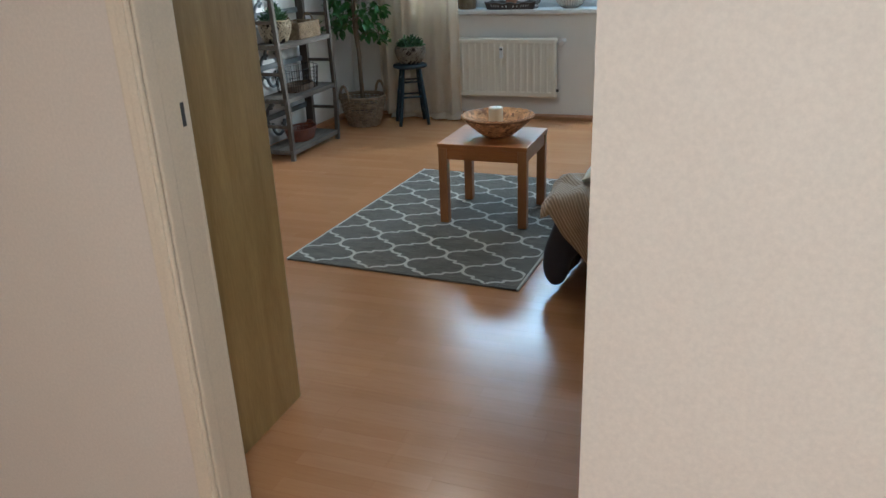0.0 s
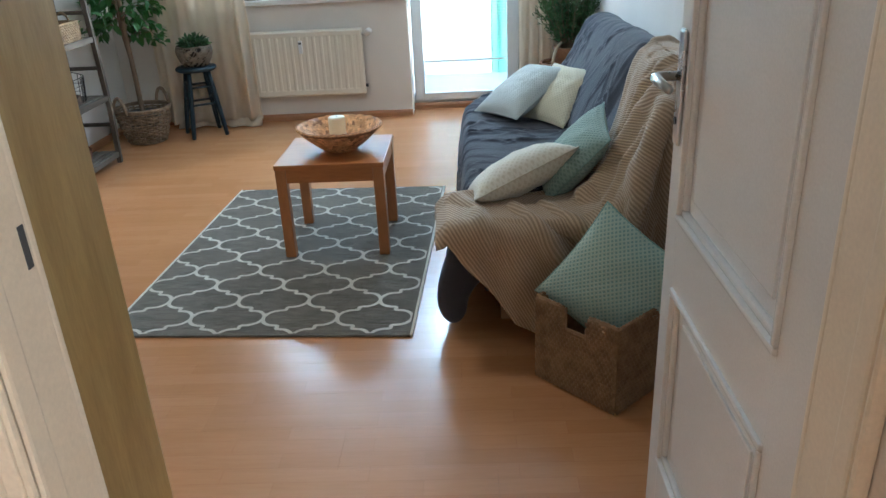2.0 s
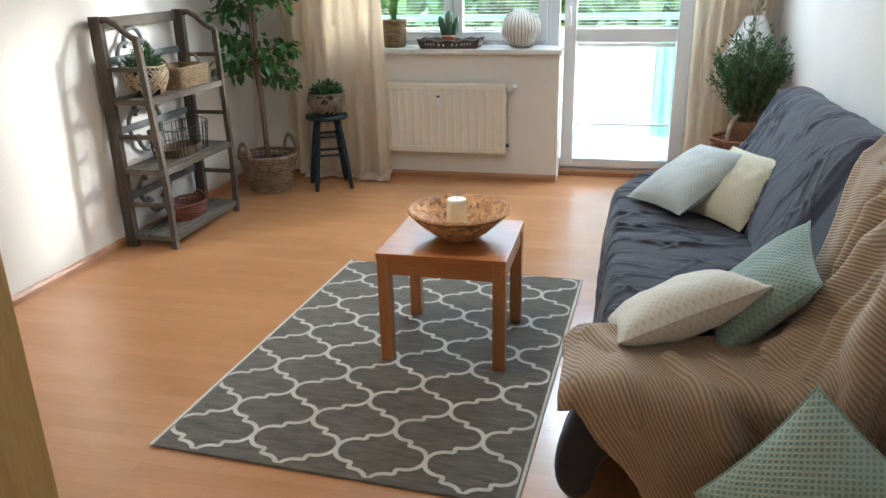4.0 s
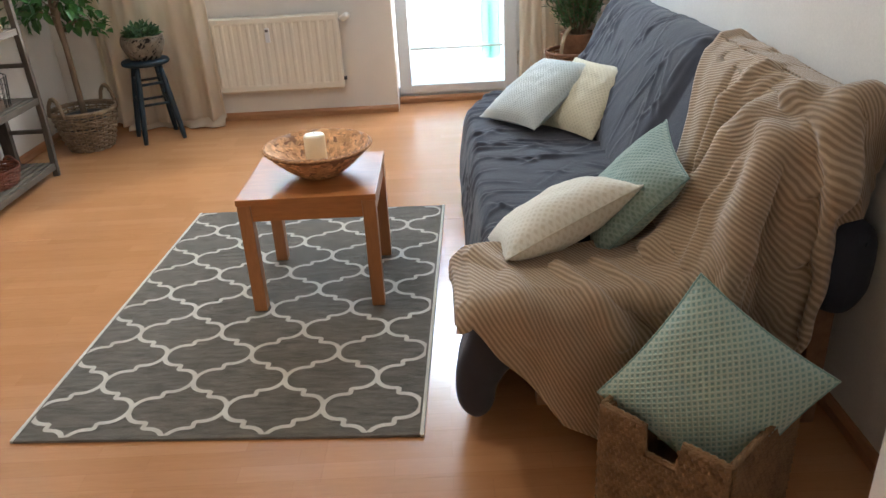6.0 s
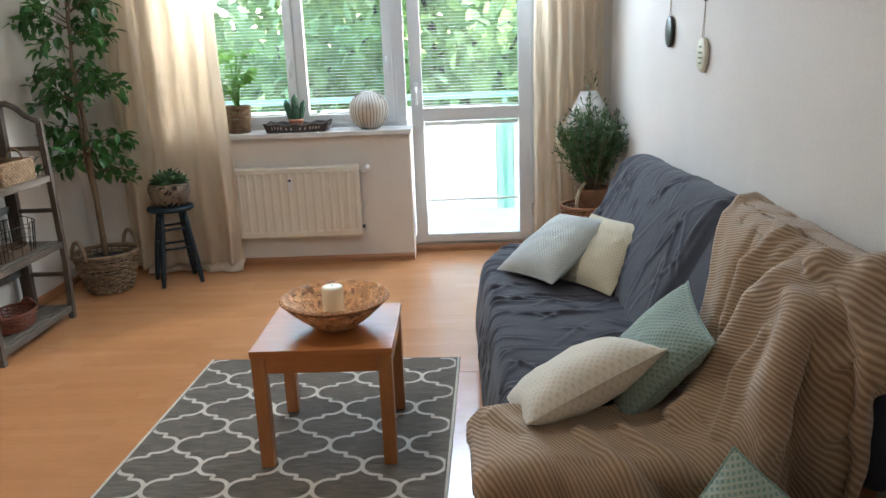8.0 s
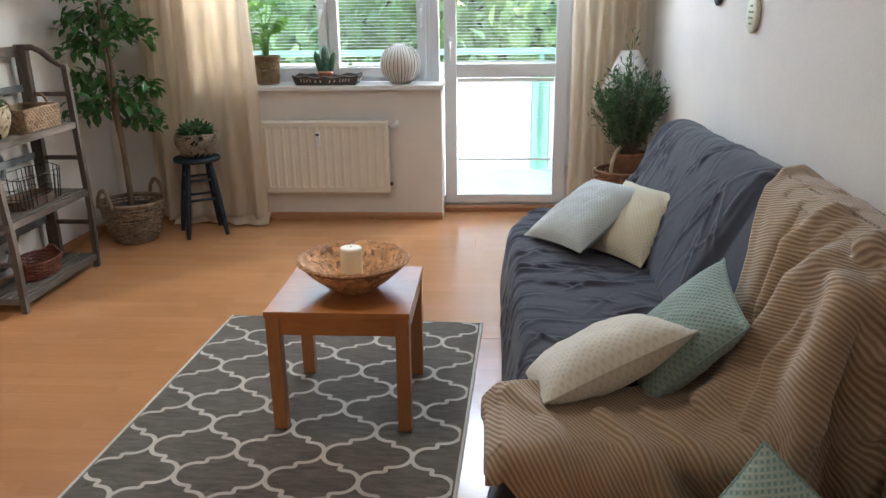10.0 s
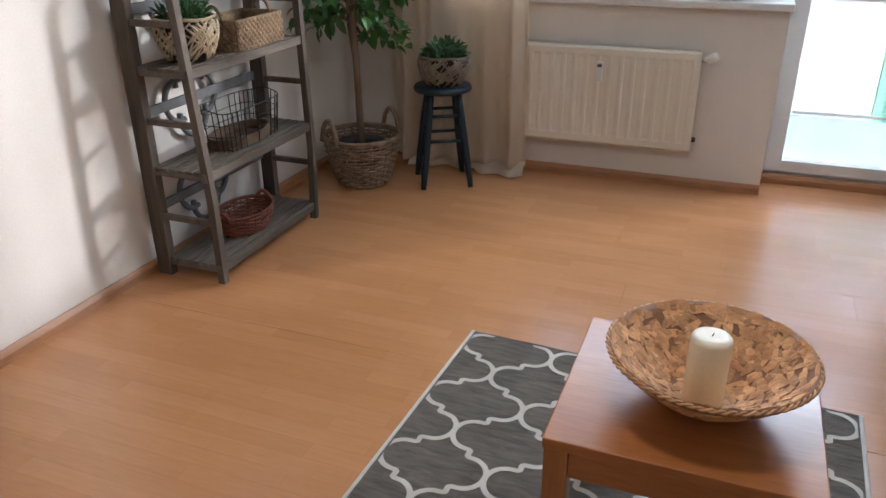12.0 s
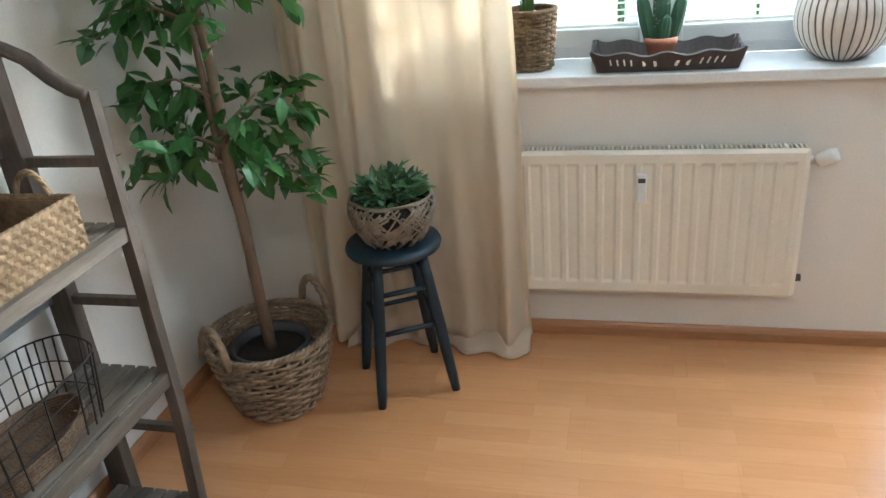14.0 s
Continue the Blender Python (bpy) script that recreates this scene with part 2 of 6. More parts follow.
M["seagrass"] = surface("seagrass_weave", (0.13, 0.080, 0.040), (0.28, 0.19, 0.105), 30, 120, 0.85, 0.9, dist=0.004, vary=0.1)
M["seagrass_deep"] = surface("dark_seagrass_coil", (0.062, 0.036, 0.02), (0.14, 0.085, 0.048), 30, 120, 0.85, 0.9, dist=0.004)
M["seagrass_dark"] = surface("brown_paper_weave", (0.20, 0.115, 0.055), (0.36, 0.22, 0.11), 26, 120, 0.85, 0.9, dist=0.004, vary=0.1)
M["wicker"] = surface("grey_brown_wicker", (0.17, 0.115, 0.07), (0.36, 0.265, 0.175), 22, 120, 0.75, 0.6, dist=0.003)
M["wicker_red"] = surface("reddish_wicker", (0.10, 0.027, 0.012), (0.23, 0.062, 0.026), 22, 120, 0.5, 0.6, dist=0.003)
M["wicker_brown"] = surface("brown_splint_wicker", (0.22, 0.105, 0.055), (0.37, 0.195, 0.105), 20, 120, 0.7, 0.6, dist=0.003)
M["rattan"] = surface("pale_rattan", (0.36, 0.28, 0.18), (0.56, 0.46, 0.32), 24, 140, 0.7, 0.4)
M["twig"] = surface("grey_twig", (0.16, 0.125, 0.09), (0.30, 0.245, 0.18), 24, 140, 0.8, 0.5)
M["hyacinth"] = surface("water_hyacinth", (0.46, 0.235, 0.105), (0.70, 0.43, 0.22), 26, 120, 0.65, 0.7, dist=0.003)
M["wire"] = surface("black_wire", (0.012, 0.011, 0.010), (0.03, 0.026, 0.022), 20, 200, 0.5, 0.2, 0.6)
M["wax"] = surface("ivory_wax", (0.86, 0.78, 0.60), (0.90, 0.83, 0.67), 12, 200, 0.4, 0.05)
M["soil"] = surface("dark_soil", (0.012, 0.009, 0.007), (0.035, 0.025, 0.018), 40, 200, 0.95, 1.0, dist=0.006)
M["bark"] = surface("ficus_bark", (0.15, 0.10, 0.062), (0.27, 0.195, 0.13), 18, 90, 0.85, 0.8, stretch=(1, 1, 0.25), dist=0.004)
M["leaf"] = surface("ficus_leaf", (0.028, 0.098, 0.028), (0.058, 0.155, 0.042), 5, 60, 0.38, 0.2)
M["leaf_light"] = surface("bright_leaf", (0.09, 0.22, 0.035), (0.17, 0.34, 0.07), 8, 80, 0.45, 0.2)
M["succulent"] = surface("succulent_leaf", (0.045, 0.12, 0.055), (0.10, 0.19, 0.085), 20, 100, 0.5, 0.2)
M["shrub"] = surface("shrub_needle", (0.035, 0.105, 0.04), (0.085, 0.18, 0.062), 10, 80, 0.55, 0.2)
M["cactus"] = surface("cactus_skin", (0.03, 0.10, 0.055), (0.065, 0.16, 0.09), 20, 140, 0.55, 0.6)
M["terracotta"] = surface("terracotta", (0.42, 0.17, 0.10), (0.52, 0.23, 0.14), 14, 120, 0.8, 0.3)
M["tray"] = surface("dark_carved_wood", (0.045, 0.035, 0.032), (0.085, 0.068, 0.06), 16, 140, 0.6, 0.5)
M["ceramic"] = surface("off_white_ceramic", (0.66, 0.61, 0.54), (0.74, 0.69, 0.62), 14, 160, 0.5, 0.2)
M["ceramic_line"] = surface("brown_glaze", (0.10, 0.075, 0.06), (0.16, 0.12, 0.095), 14, 160, 0.5, 0.2)
M["black_lacquer"] = surface("black_lacquer", (0.012, 0.012, 0.013), (0.025, 0.024, 0.024), 10, 160, 0.4, 0.1)
M["cream_disc"] = surface("cream_painted_wood", (0.70, 0.66, 0.50), (0.77, 0.73, 0.57), 10, 160, 0.6, 0.1)
M["ink"] = surface("green_lettering", (0.16, 0.22, 0.13), (0.22, 0.28, 0.17), 10, 160, 0.7, 0.0)
M["cord"] = surface("jute_cord", (0.40, 0.32, 0.22), (0.52, 0.43, 0.30), 30, 200, 0.9, 0.5)
M["blind"] = surface("white_blind_slat", (0.80, 0.81, 0.80), (0.84, 0.85, 0.84), 5, 120, 0.4, 0.03)
M["concrete"] = surface("balcony_concrete", (0.66, 0.63, 0.58), (0.76, 0.73, 0.67), 3, 60, 0.85, 0.3)
M["panel"] = surface("balcony_panel", (0.70, 0.72, 0.72), (0.78, 0.80, 0.80), 2, 60, 0.5, 0.05)
M["teal"] = surface("turquoise_paint", (0.38, 0.62, 0.54), (0.46, 0.70, 0.62), 3, 80, 0.45, 0.05)
M["grass"] = surface("lawn", (0.05, 0.10, 0.02), (0.10, 0.16, 0.04), 0.6, 6, 0.95, 0.6, dist=0.05)
M["tree_leaf"] = surface("tree_foliage", (0.10, 0.18, 0.05), (0.17, 0.26, 0.085), 0.8, 12, 0.6, 0.2)
M["tree_bark"] = surface("tree_bark", (0.08, 0.06, 0.045), (0.14, 0.11, 0.085), 4, 30, 0.9, 0.6, dist=0.02)
M["facade"] = surface("facade_render", (0.62, 0.58, 0.50), (0.68, 0.64, 0.56), 0.5, 20, 0.9, 0.2)

def let_light_through(mat, share, color):
    """Mixes in light that passes through thin stuff from its other side."""
    nt = mat.node_tree
    p, out = nt.nodes["Principled BSDF"], nt.nodes["Material Output"]
    tr = nt.nodes.new("ShaderNodeBsdfTranslucent")
    tr.inputs["Color"].default_value = (*color, 1)
    mx = nt.nodes.new("ShaderNodeMixShader")
    mx.inputs["Fac"].default_value = share
    nt.links.new(p.outputs["BSDF"], mx.inputs[1])
    nt.links.new(tr.outputs["BSDF"], mx.inputs[2])
    nt.links.new(mx.outputs["Shader"], out.inputs["Surface"])


let_light_through(M["curtain"], 0.62, (0.93, 0.85, 0.74))
let_light_through(M["panel"], 0.6, (0.85, 0.88, 0.88))
let_light_through(M["teal"], 0.6, (0.62, 0.84, 0.74))
let_light_through(M["tree_leaf"], 0.6, (0.60, 0.76, 0.36))
let_light_through(M["leaf"], 0.2, (0.12, 0.32, 0.05))
let_light_through(M["leaf_light"], 0.4, (0.25, 0.45, 0.08))
let_light_through(M["blind"], 0.25, (0.85, 0.86, 0.85))

glass = bpy.data.materials.new("window_glass")
glass.use_nodes = True
gp = glass.node_tree.nodes["Principled BSDF"]
gp.inputs["Transmission Weight"].default_value, gp.inputs["Roughness"].default_value, gp.inputs["IOR"].default_value = 1.0, 0.0, 1.45
M["glass"] = glass
opal = bpy.data.materials.new("lit_opal_glass")
opal.use_nodes = True
op = opal.node_tree.nodes["Principled BSDF"]
op.inputs["Base Color"].default_value = (0.85, 0.8, 0.7, 1)
op.inputs["Emission Color"].default_value, op.inputs["Emission Strength"].default_value = (1.0, 0.82, 0.6, 1), 0.5
M["opal"] = opal


# ---- building tools ----
def mesh_of(bm, name, mat, smooth=False):
    me = bpy.data.meshes.new(name)
    bmesh.ops.recalc_face_normals(bm, faces=bm.faces)
    bm.to_mesh(me)
    bm.free()
    me.materials.append(mat)
    if smooth:
        me.polygons.foreach_set("use_smooth", [True] * len(me.polygons))
    return me


def part(name, bm, mat, parent=None, label="", smooth=False):
    """Links a bmesh as one mesh object under a thing or under a part."""
    ob = new(name, mesh_of(bm, name, mat, smooth))
    if parent:
        ob.parent = parent
    if label:
        ob["label"] = label
    return ob


def thing(name, label, category, x=0, y=0, z=0, rz=0, group="", kind=""):
    ob = new(name)
    ob.empty_display_size = 0.05
    ob.matrix_basis = pose(x, y, z, 0, 0, rz)
    return tagged(ob, label, category, group, kind)


def setting(name, bm, mat, label, category, smooth=False):
    return tagged(part(name, bm, mat, None, "", smooth), label, category, "", "structure")


def box(x0, y0, z0, x1, y1, z1, bevel=0.0, bm=None):
    b = bm or bmesh.new()
    r = bmesh.ops.create_cube(b, size=1.0)
    for v in r["verts"]:
        v.co = Vector(((x0, x1)[v.co.x > 0], (y0, y1)[v.co.y > 0], (z0, z1)[v.co.z > 0]))
    if bevel:
        edges = {e for v in r["verts"] for e in v.link_edges}
        bmesh.ops.bevel(b, geom=list(edges), offset=bevel, segments=2, affect='EDGES', profile=0.6)
    return b


def tube(points, radius, segs=8, bm=None, closed=False, flat=1.0):
    """A tube through points; radius is one number or one per point. flat squeezes it along its second axis."""
    b = bm or bmesh.new()
    pts = [Vector(p) for p in points]
    n = len(pts)
    rings = []
    normal = None
    for i, p in enumerate(pts):
        a = pts[i - 1] if (i or closed) else p
        c = pts[(i + 1) % n] if (i < n - 1 or closed) else p
        d = (c - a).normalized()
        if normal is None:
            normal = d.orthogonal().normalized()
        normal = (normal - d * normal.dot(d)).normalized()
        side = d.cross(normal)
        r = radius[i] if isinstance(radius, (list, tuple)) else radius
        rings.append([b.verts.new(p + normal * (r * math.cos(2 * math.pi * k / segs)) + side * (flat * r * math.sin(2 * math.pi * k / segs))) for k in range(segs)])
    for i in range(n if closed else n - 1):
        r0, r1 = rings[i], rings[(i + 1) % n]
        for k in range(segs):
            b.faces.new((r0[k], r0[(k + 1) % segs], r1[(k + 1) % segs], r1[k]))
    if not closed:
        b.faces.new(rings[0][::-1])
        b.faces.new(rings[-1])
    return b


def lathe(profile, segs=32, bm=None, wobble=0.0):
    """Turns (radius, height) pairs round the z axis; a radius of zero closes an end."""
    b = bm or bmesh.new()
    rings = []
    for r, z in profile:
        if r < 1e-6:
            rings.append([b.verts.new((0, 0, z))])
        else:
            rings.append([b.verts.new((r * (1 + wobble * math.sin(3 * a + 9 * z)) * math.cos(a), r * math.sin(a), z)) for a in (2 * math.pi * k / segs for k in range(segs))])
    for r0, r1 in zip(rings, rings[1:]):
        for k in range(segs):
            j = (k + 1) % segs
            if len(r0) == 1 and len(r1) > 1:
                b.faces.new((r0[0], r1[j], r1[k]))
            elif len(r1) == 1 and len(r0) > 1:
                b.faces.new((r0[k], r0[j], r1[0]))
            elif len(r0) > 1:
                b.faces.new((r0[k], r0[j], r1[j], r1[k]))
    return b


def bar(p, q, w, d, bevel=0.002, up=(0, 0, 1)):
    """A squared bar from p to q, w wide and d deep."""
    p, q = Vector(p), Vector(q)
    m = (q - p).to_track_quat('Z', 'X').to_matrix().to_4x4()
    b = box(-w / 2, -d / 2, 0, w / 2, d / 2, (q - p).length, bevel)
    bmesh.ops.transform(b, matrix=Matrix.Translation(p) @ m, verts=b.verts)
    return b


def grid_sheet(nu, nv, fn, closed_u=False, uv=None):
    """A sheet of nu by nv points given by fn(u, v), with u and v in 0..1; uv(u, v) in metres."""
    b = bmesh.new()
    vs = [[b.verts.new(fn(i / (nu - 1), j / (nv - 1))) for j in range(nv)] for i in range(nu)]
    layer = b.loops.layers.uv.new("uv") if uv else None
    for i in range(nu - 1):
        for j in range(nv - 1):
            f = b.faces.new((vs[i][j], vs[i + 1][j], vs[i + 1][j + 1], vs[i][j + 1]))
            if uv:
                for loop, (a, c) in zip(f.loops, ((i, j), (i + 1, j), (i + 1, j + 1), (i, j + 1))):
                    loop[layer].uv = uv(a / (nu - 1), c / (nv - 1))
    return b


def solid(ob, thickness, offset=-1.0):
    mod = ob.modifiers.new("thickness", 'SOLIDIFY')
    mod.thickness, mod.offset = thickness, offset
    return ob


def fbm(x, y, z=0.0):
    return noise.fractal(Vector((x, y, z)), 1.0, 2.0, 4)


# ---- structure ----
XL, XR, YF, YB, YO, TOP = -3.48, 0.24, 1.34, 6.70, 7.10, 2.52
HALL_Y = 1.243
DOOR_L, DOOR_R, DOOR_TOP = -1.152, -0.336, 2.01
WIN_L, WIN_R, BAL_L, BAL_R, HEAD = -2.66, -1.15, -1.15, -0.26, 2.32

ground = setting("floor", box(XL - 0.3, -1.6, -0.12, 1.3, YB + 0.25, -0.009), M["gap"], "beech laminate floor boards", "floor")
setting("wall_west", box(XL - 0.15, YF - 0.14, -0.1, XL, YO, TOP), M["wall"], "white plastered living room wall", "wall")
setting("wall_east", box(XR, HALL_Y, -0.1, XR + 0.15, YO, TOP), M["wall"], "white plastered living room wall", "wall")
bm = box(XL, YB, -0.1, WIN_L, YO, TOP)
box(WIN_L, YB, -0.1, WIN_R, 6.92, 0.90, 0, bm)
box(BAL_R, YB, -0.1, XR, YO, TOP, 0, bm)
box(WIN_L, YB, HEAD, BAL_R, YO, TOP, 0, bm)
box(WIN_L, 6.92, -0.1, WIN_R, YO, 0.93, 0, bm)
setting("wall_north", bm, M["wall"], "white plastered window wall with a deep balcony door recess", "wall")
bm = box(XL, HALL_Y, -0.1, DOOR_L - 0.02, YF, TOP)
box(DOOR_R + 0.02, HALL_Y, -0.1, XR, YF, TOP, 0, bm)
box(DOOR_L - 0.02, HALL_Y, DOOR_TOP + 0.02, DOOR_R + 0.02, YF, TOP, 0, bm)
setting("wall_south", bm, M["hall_wall"], "cream painted wall between hall and living room", "wall")
setting("ceiling", box(XL - 0.15, -1.6, TOP, 1.3, YO, TOP + 0.1), M["ceiling"], "white plastered ceiling", "ceiling")
setting("hall_wall_west", box(-2.05, -1.5, -0.1, -1.90, HALL_Y, TOP), M["hall_wall"], "cream painted hall wall", "wall")
setting("hall_wall_east", box(1.0, -1.5, -0.1, 1.15, HALL_Y, TOP), M["hall_wall"], "cream painted hall wall", "wall")
setting("hall_wall_south", box(-2.05, -1.6, -0.1, 1.15, -1.5, TOP), M["hall_wall"], "cream painted hall wall", "wall")
setting("hall_pier", box(DOOR_R + 0.02, 1.033, -0.1, 1.0, HALL_Y, TOP), M["hall_wall"], "cream painted hall wall standing forward beside the door", "wall")
setting("hall_wall_north", box(XR + 0.15, HALL_Y, -0.1, 1.15, YF, TOP), M["hall_wall"], "cream painted hall wall", "wall")


def baseboard(x0, y0, x1, y1, out, mat):
    """A stepped wooden skirting along a wall, out to the side given."""
    along = Vector((x1 - x0, y1 - y0, 0))
    side = Vector((out[0], out[1], 0))
    prof = ((0, 0), (0.017, 0), (0.017, 0.030), (0.012, 0.042), (0.006, 0.050), (0, 0.050))
    b = bmesh.new()
    ends = []
    for k in (0, 1):
        o = Vector((x0, y0, 0)) + along * k
        ends.append([b.verts.new(o + side * p + Vector((0, 0, h))) for p, h in prof])
    for i in range(len(prof)):
        j = (i + 1) % len(prof)
        b.faces.new((ends[0][i], ends[0][j], ends[1][j], ends[1][i]))
    b.faces.new(ends[0])
    b.faces.new(ends[1][::-1])
    return setting("baseboard", b, mat, "reddish-brown wooden baseboard along the wall", "baseboard")


baseboard(XL, YF, XL, YB, (1, 0), M["base_y"])
baseboard(XR, YF, XR, YB, (-1, 0), M["base_y"])
baseboard(XL, YB, WIN_R, YB, (0, -1), M["base"])
baseboard(BAL_R, YB, XR, YB, (0, -1), M["base"])
baseboard(BAL_L, 6.915, BAL_R, 6.915, (0, -1), M["base"])


# ---- window and balcony door ----
def rect_frame(name, x0, x1, z0, z1, y0, y1, w, parent, mat, bottom=None):
    bot = bottom if bottom is not None else w
    b = box(x0, y0, z0, x0 + w, y1, z1, 0.004)
    box(x1 - w, y0, z0, x1, y1, z1, 0.004, b)
    box(x0 + w, y0 + 0.002, z0, x1 - w, y1 - 0.002, z0 + bot, 0.004, b)
    box(x0 + w, y0 + 0.002, z1 - w, x1 - w, y1 - 0.002, z1, 0.004, b)
    return part(name, b, mat, parent)


def pane(x0, x1, z0, z1, y, parent):
    p = part("pane", box(x0, y, z0, x1, y + 0.006, z1), M["glass"], parent, "clear window glass")
    p.visible_shadow = False
    return p


def blind(x0, x1, z0, z1, y, pitch=0.0215, tilt=7, drop=0):
    """A venetian blind that hangs close to the glass."""
    t = thing("venetian_blind", "white venetian blind with open slats before the glass", "blind", (x0 + x1) / 2, y, z0)
    h, w = z1 - z0, (x1 - x0) / 2
    part("head_rail", box(-w, -0.012, h - 0.025, w, 0.012, h, 0.002), M["blind"], t)
    part("bottom_rail", box(-w, -0.010, drop, w, 0.010, drop + 0.012, 0.003), M["blind"], t)
    slat = mesh_of(box(-w, -0.0085, -0.0004, w, 0.0085, 0.0004), "slat", M["blind"])
    k = drop + 0.03
    while k < h - 0.03:
        s = new("slat", slat)
        s.parent = t
        s.matrix_basis = pose(0, 0, k, tilt)
        k += pitch
    for f in (-0.8, 0.8):
        part("lift_cord", tube(((f * w, -0.011, drop), (f * w, -0.011, h)), 0.0008, 4), M["blind"], t)
    return t


Y1, Y2 = 6.925, 6.995
window = thing("window_1", "white plastic double casement window with venetian blinds", "window", -1.9, Y1, 0.94, 0, "", "structure")
O = Vector((1.9, -Y1, -0.94))


def local(b, off):
    bmesh.ops.translate(b, vec=off, verts=b.verts)
    return b


def sash_window(parent, x0, x1, z0, z1, off, name="casement"):
    b = rect_frame(name, x0 + off.x, x1 + off.x, z0 + off.z, z1 + off.z, Y1 - 0.018 + off.y, Y2 - 0.02 + off.y, 0.062, parent, M["pvc"])
    pane(x0 + 0.060 + off.x, x1 - 0.060 + off.x, z0 + 0.060 + off.z, z1 - 0.060 + off.z, Y1 + 0.022 + off.y, b)
    return b


rect_frame("window_frame", WIN_L + O.x, -1.235 + O.x, 0.94 + O.z, HEAD + O.z, Y1 + O.y, Y2 + O.y, 0.05, window, M["pvc"])
part("mullion", box(-1.965 + O.x, Y1 + O.y + 0.003, 0.99 + O.z, -1.915 + O.x, Y2 + O.y - 0.003, HEAD - 0.05 + O.z, 0.004), M["pvc"], window)
left = sash_window(window, -2.63, -1.947, 0.975, HEAD - 0.03, O)
right = sash_window(window, -1.933, -1.262, 0.975, HEAD - 0.03, O)


def lever(parent, x, y, z, down=0.115):
    b = box(x - 0.014, y - 0.008, z - 0.035, x + 0.014, y, z + 0.035, 0.003)
    tube(((x, y - 0.005, z), (x, y - 0.042, z)), 0.009, 8, b)
    tube(((x, y - 0.040, z + 0.006), (x, y - 0.046, z - 0.04), (x, y - 0.046, z - down)), 0.008, 8, b)
    return part("window_handle", b, M["pvc"], parent, "", True)


lever(left, -1.975 + O.x, Y1 - 0.018 + O.y, 1.42 + O.z)
lever(right, -1.295 + O.x, Y1 - 0.018 + O.y, 1.42 + O.z)

balcony_door = thing("door_2", "white plastic balcony door with two glass panes, closed", "door", -0.70, Y1, 0.055, 0, "", "structure")
OB = Vector((0.70, -Y1, -0.055))
rect_frame("door_frame", -1.235 + OB.x, BAL_R + OB.x, 0.055 + OB.z, HEAD + OB.z, Y1 + OB.y, Y2 + OB.y, 0.06, balcony_door, M["pvc"])
leaf = rect_frame("door_leaf", -1.140 + OB.x, -0.285 + OB.x, 0.07 + OB.z, HEAD - 0.03 + OB.z, Y1 - 0.018 + OB.y, Y2 - 0.02 + OB.y, 0.085, balcony_door, M["pvc"], 0.058)
part("middle_rail", box(-1.055 + OB.x, Y1 - 0.016 + OB.y, 0.965 + OB.z, -0.37 + OB.x, Y2 - 0.022 + OB.y, 1.055 + OB.z, 0.004), M["pvc"], leaf)
pane(-1.056 + OB.x, -0.369 + OB.x, 0.127 + OB.z, 0.966 + OB.z, Y1 + 0.022 + OB.y, leaf)
pane(-1.056 + OB.x, -0.369 + OB.x, 1.054 + OB.z, HEAD - 0.114 + OB.z, Y1 + 0.022 + OB.y, leaf)
lever(leaf, -1.098 + OB.x, Y1 - 0.018 + OB.y, 1.20 + OB.z)
for hz in (0.25, 2.0):
    part("hinge", tube(((-0.272 + OB.x, Y1 - 0.022 + OB.y, hz + OB.z), (-0.272 + OB.x, Y1 - 0.022 + OB.y, hz + 0.09 + OB.z)), 0.009, 8), M["steel"], leaf)
setting("threshold", box(BAL_L, 6.93, -0.01, BAL_R, YO + 0.05, 0.053, 0.003), M["concrete"], "pale stone threshold under the balcony door", "threshold")
blind(-2.565, -2.012, 1.04, HEAD - 0.10, Y1 - 0.002)
blind(-1.868, -1.327, 1.04, HEAD - 0.10, Y1 - 0.002)
blind(-1.050, -0.375, 1.065, HEAD - 0.12, Y1 - 0.002)
blind(-1.045, -0.380, 0.13, 0.958, Y1 - 0.002, 0.0215, -9, 0.25)

setting("window_sill", box(-2.64, 6.655, 0.905, -1.135, 6.925, 0.940, 0.006), M["sill"], "white stone window sill over the radiator", "window sill")


# ---- door between hall and room ----
door_frame = thing("door_1", "cream painted door frame between hall and room", "door frame", DOOR_L, HALL_Y, 0, 0, "", "structure")
fw = DOOR_R - DOOR_L
DEEP = YF - HALL_Y
for x0, x1, a0, a1 in ((-0.02, 0.0, -0.02, -0.004), (fw, fw + 0.0195, fw + 0.004, fw + 0.0195)):
    part("lining", box(a0, 0.0, 0, a1, DEEP + 0.002, DOOR_TOP, 0.002), M["frame_paint"], door_frame)
    part("door_stop", box(x0, 0.0, 0, x1, 0.036, DOOR_TOP - 0.001, 0.005), M["frame_paint"], door_frame)
part("lining", box(-0.02, 0.0, DOOR_TOP, fw + 0.0195, DEEP + 0.002, DOOR_TOP + 0.02, 0.002), M["frame_paint"], door_frame)
b = box(-0.052, -0.012, 0, -0.004, -0.001, DOOR_TOP + 0.05, 0.005)
box(-0.030, -0.017, 0, -0.010, -0.011, DOOR_TOP + 0.03, 0.003, b)
part("casing", b, M["frame_paint"], door_frame)
part("casing", box(fw + 0.001, -0.012, 0, fw + 0.019, -0.001, DOOR_TOP + 0.05, 0.005), M["frame_paint"], door_frame)
part("casing", box(-0.052, -0.014, DOOR_TOP + 0.005, fw + 0.019, -0.002, DOOR_TOP + 0.055, 0.004), M["frame_paint"], door_frame)
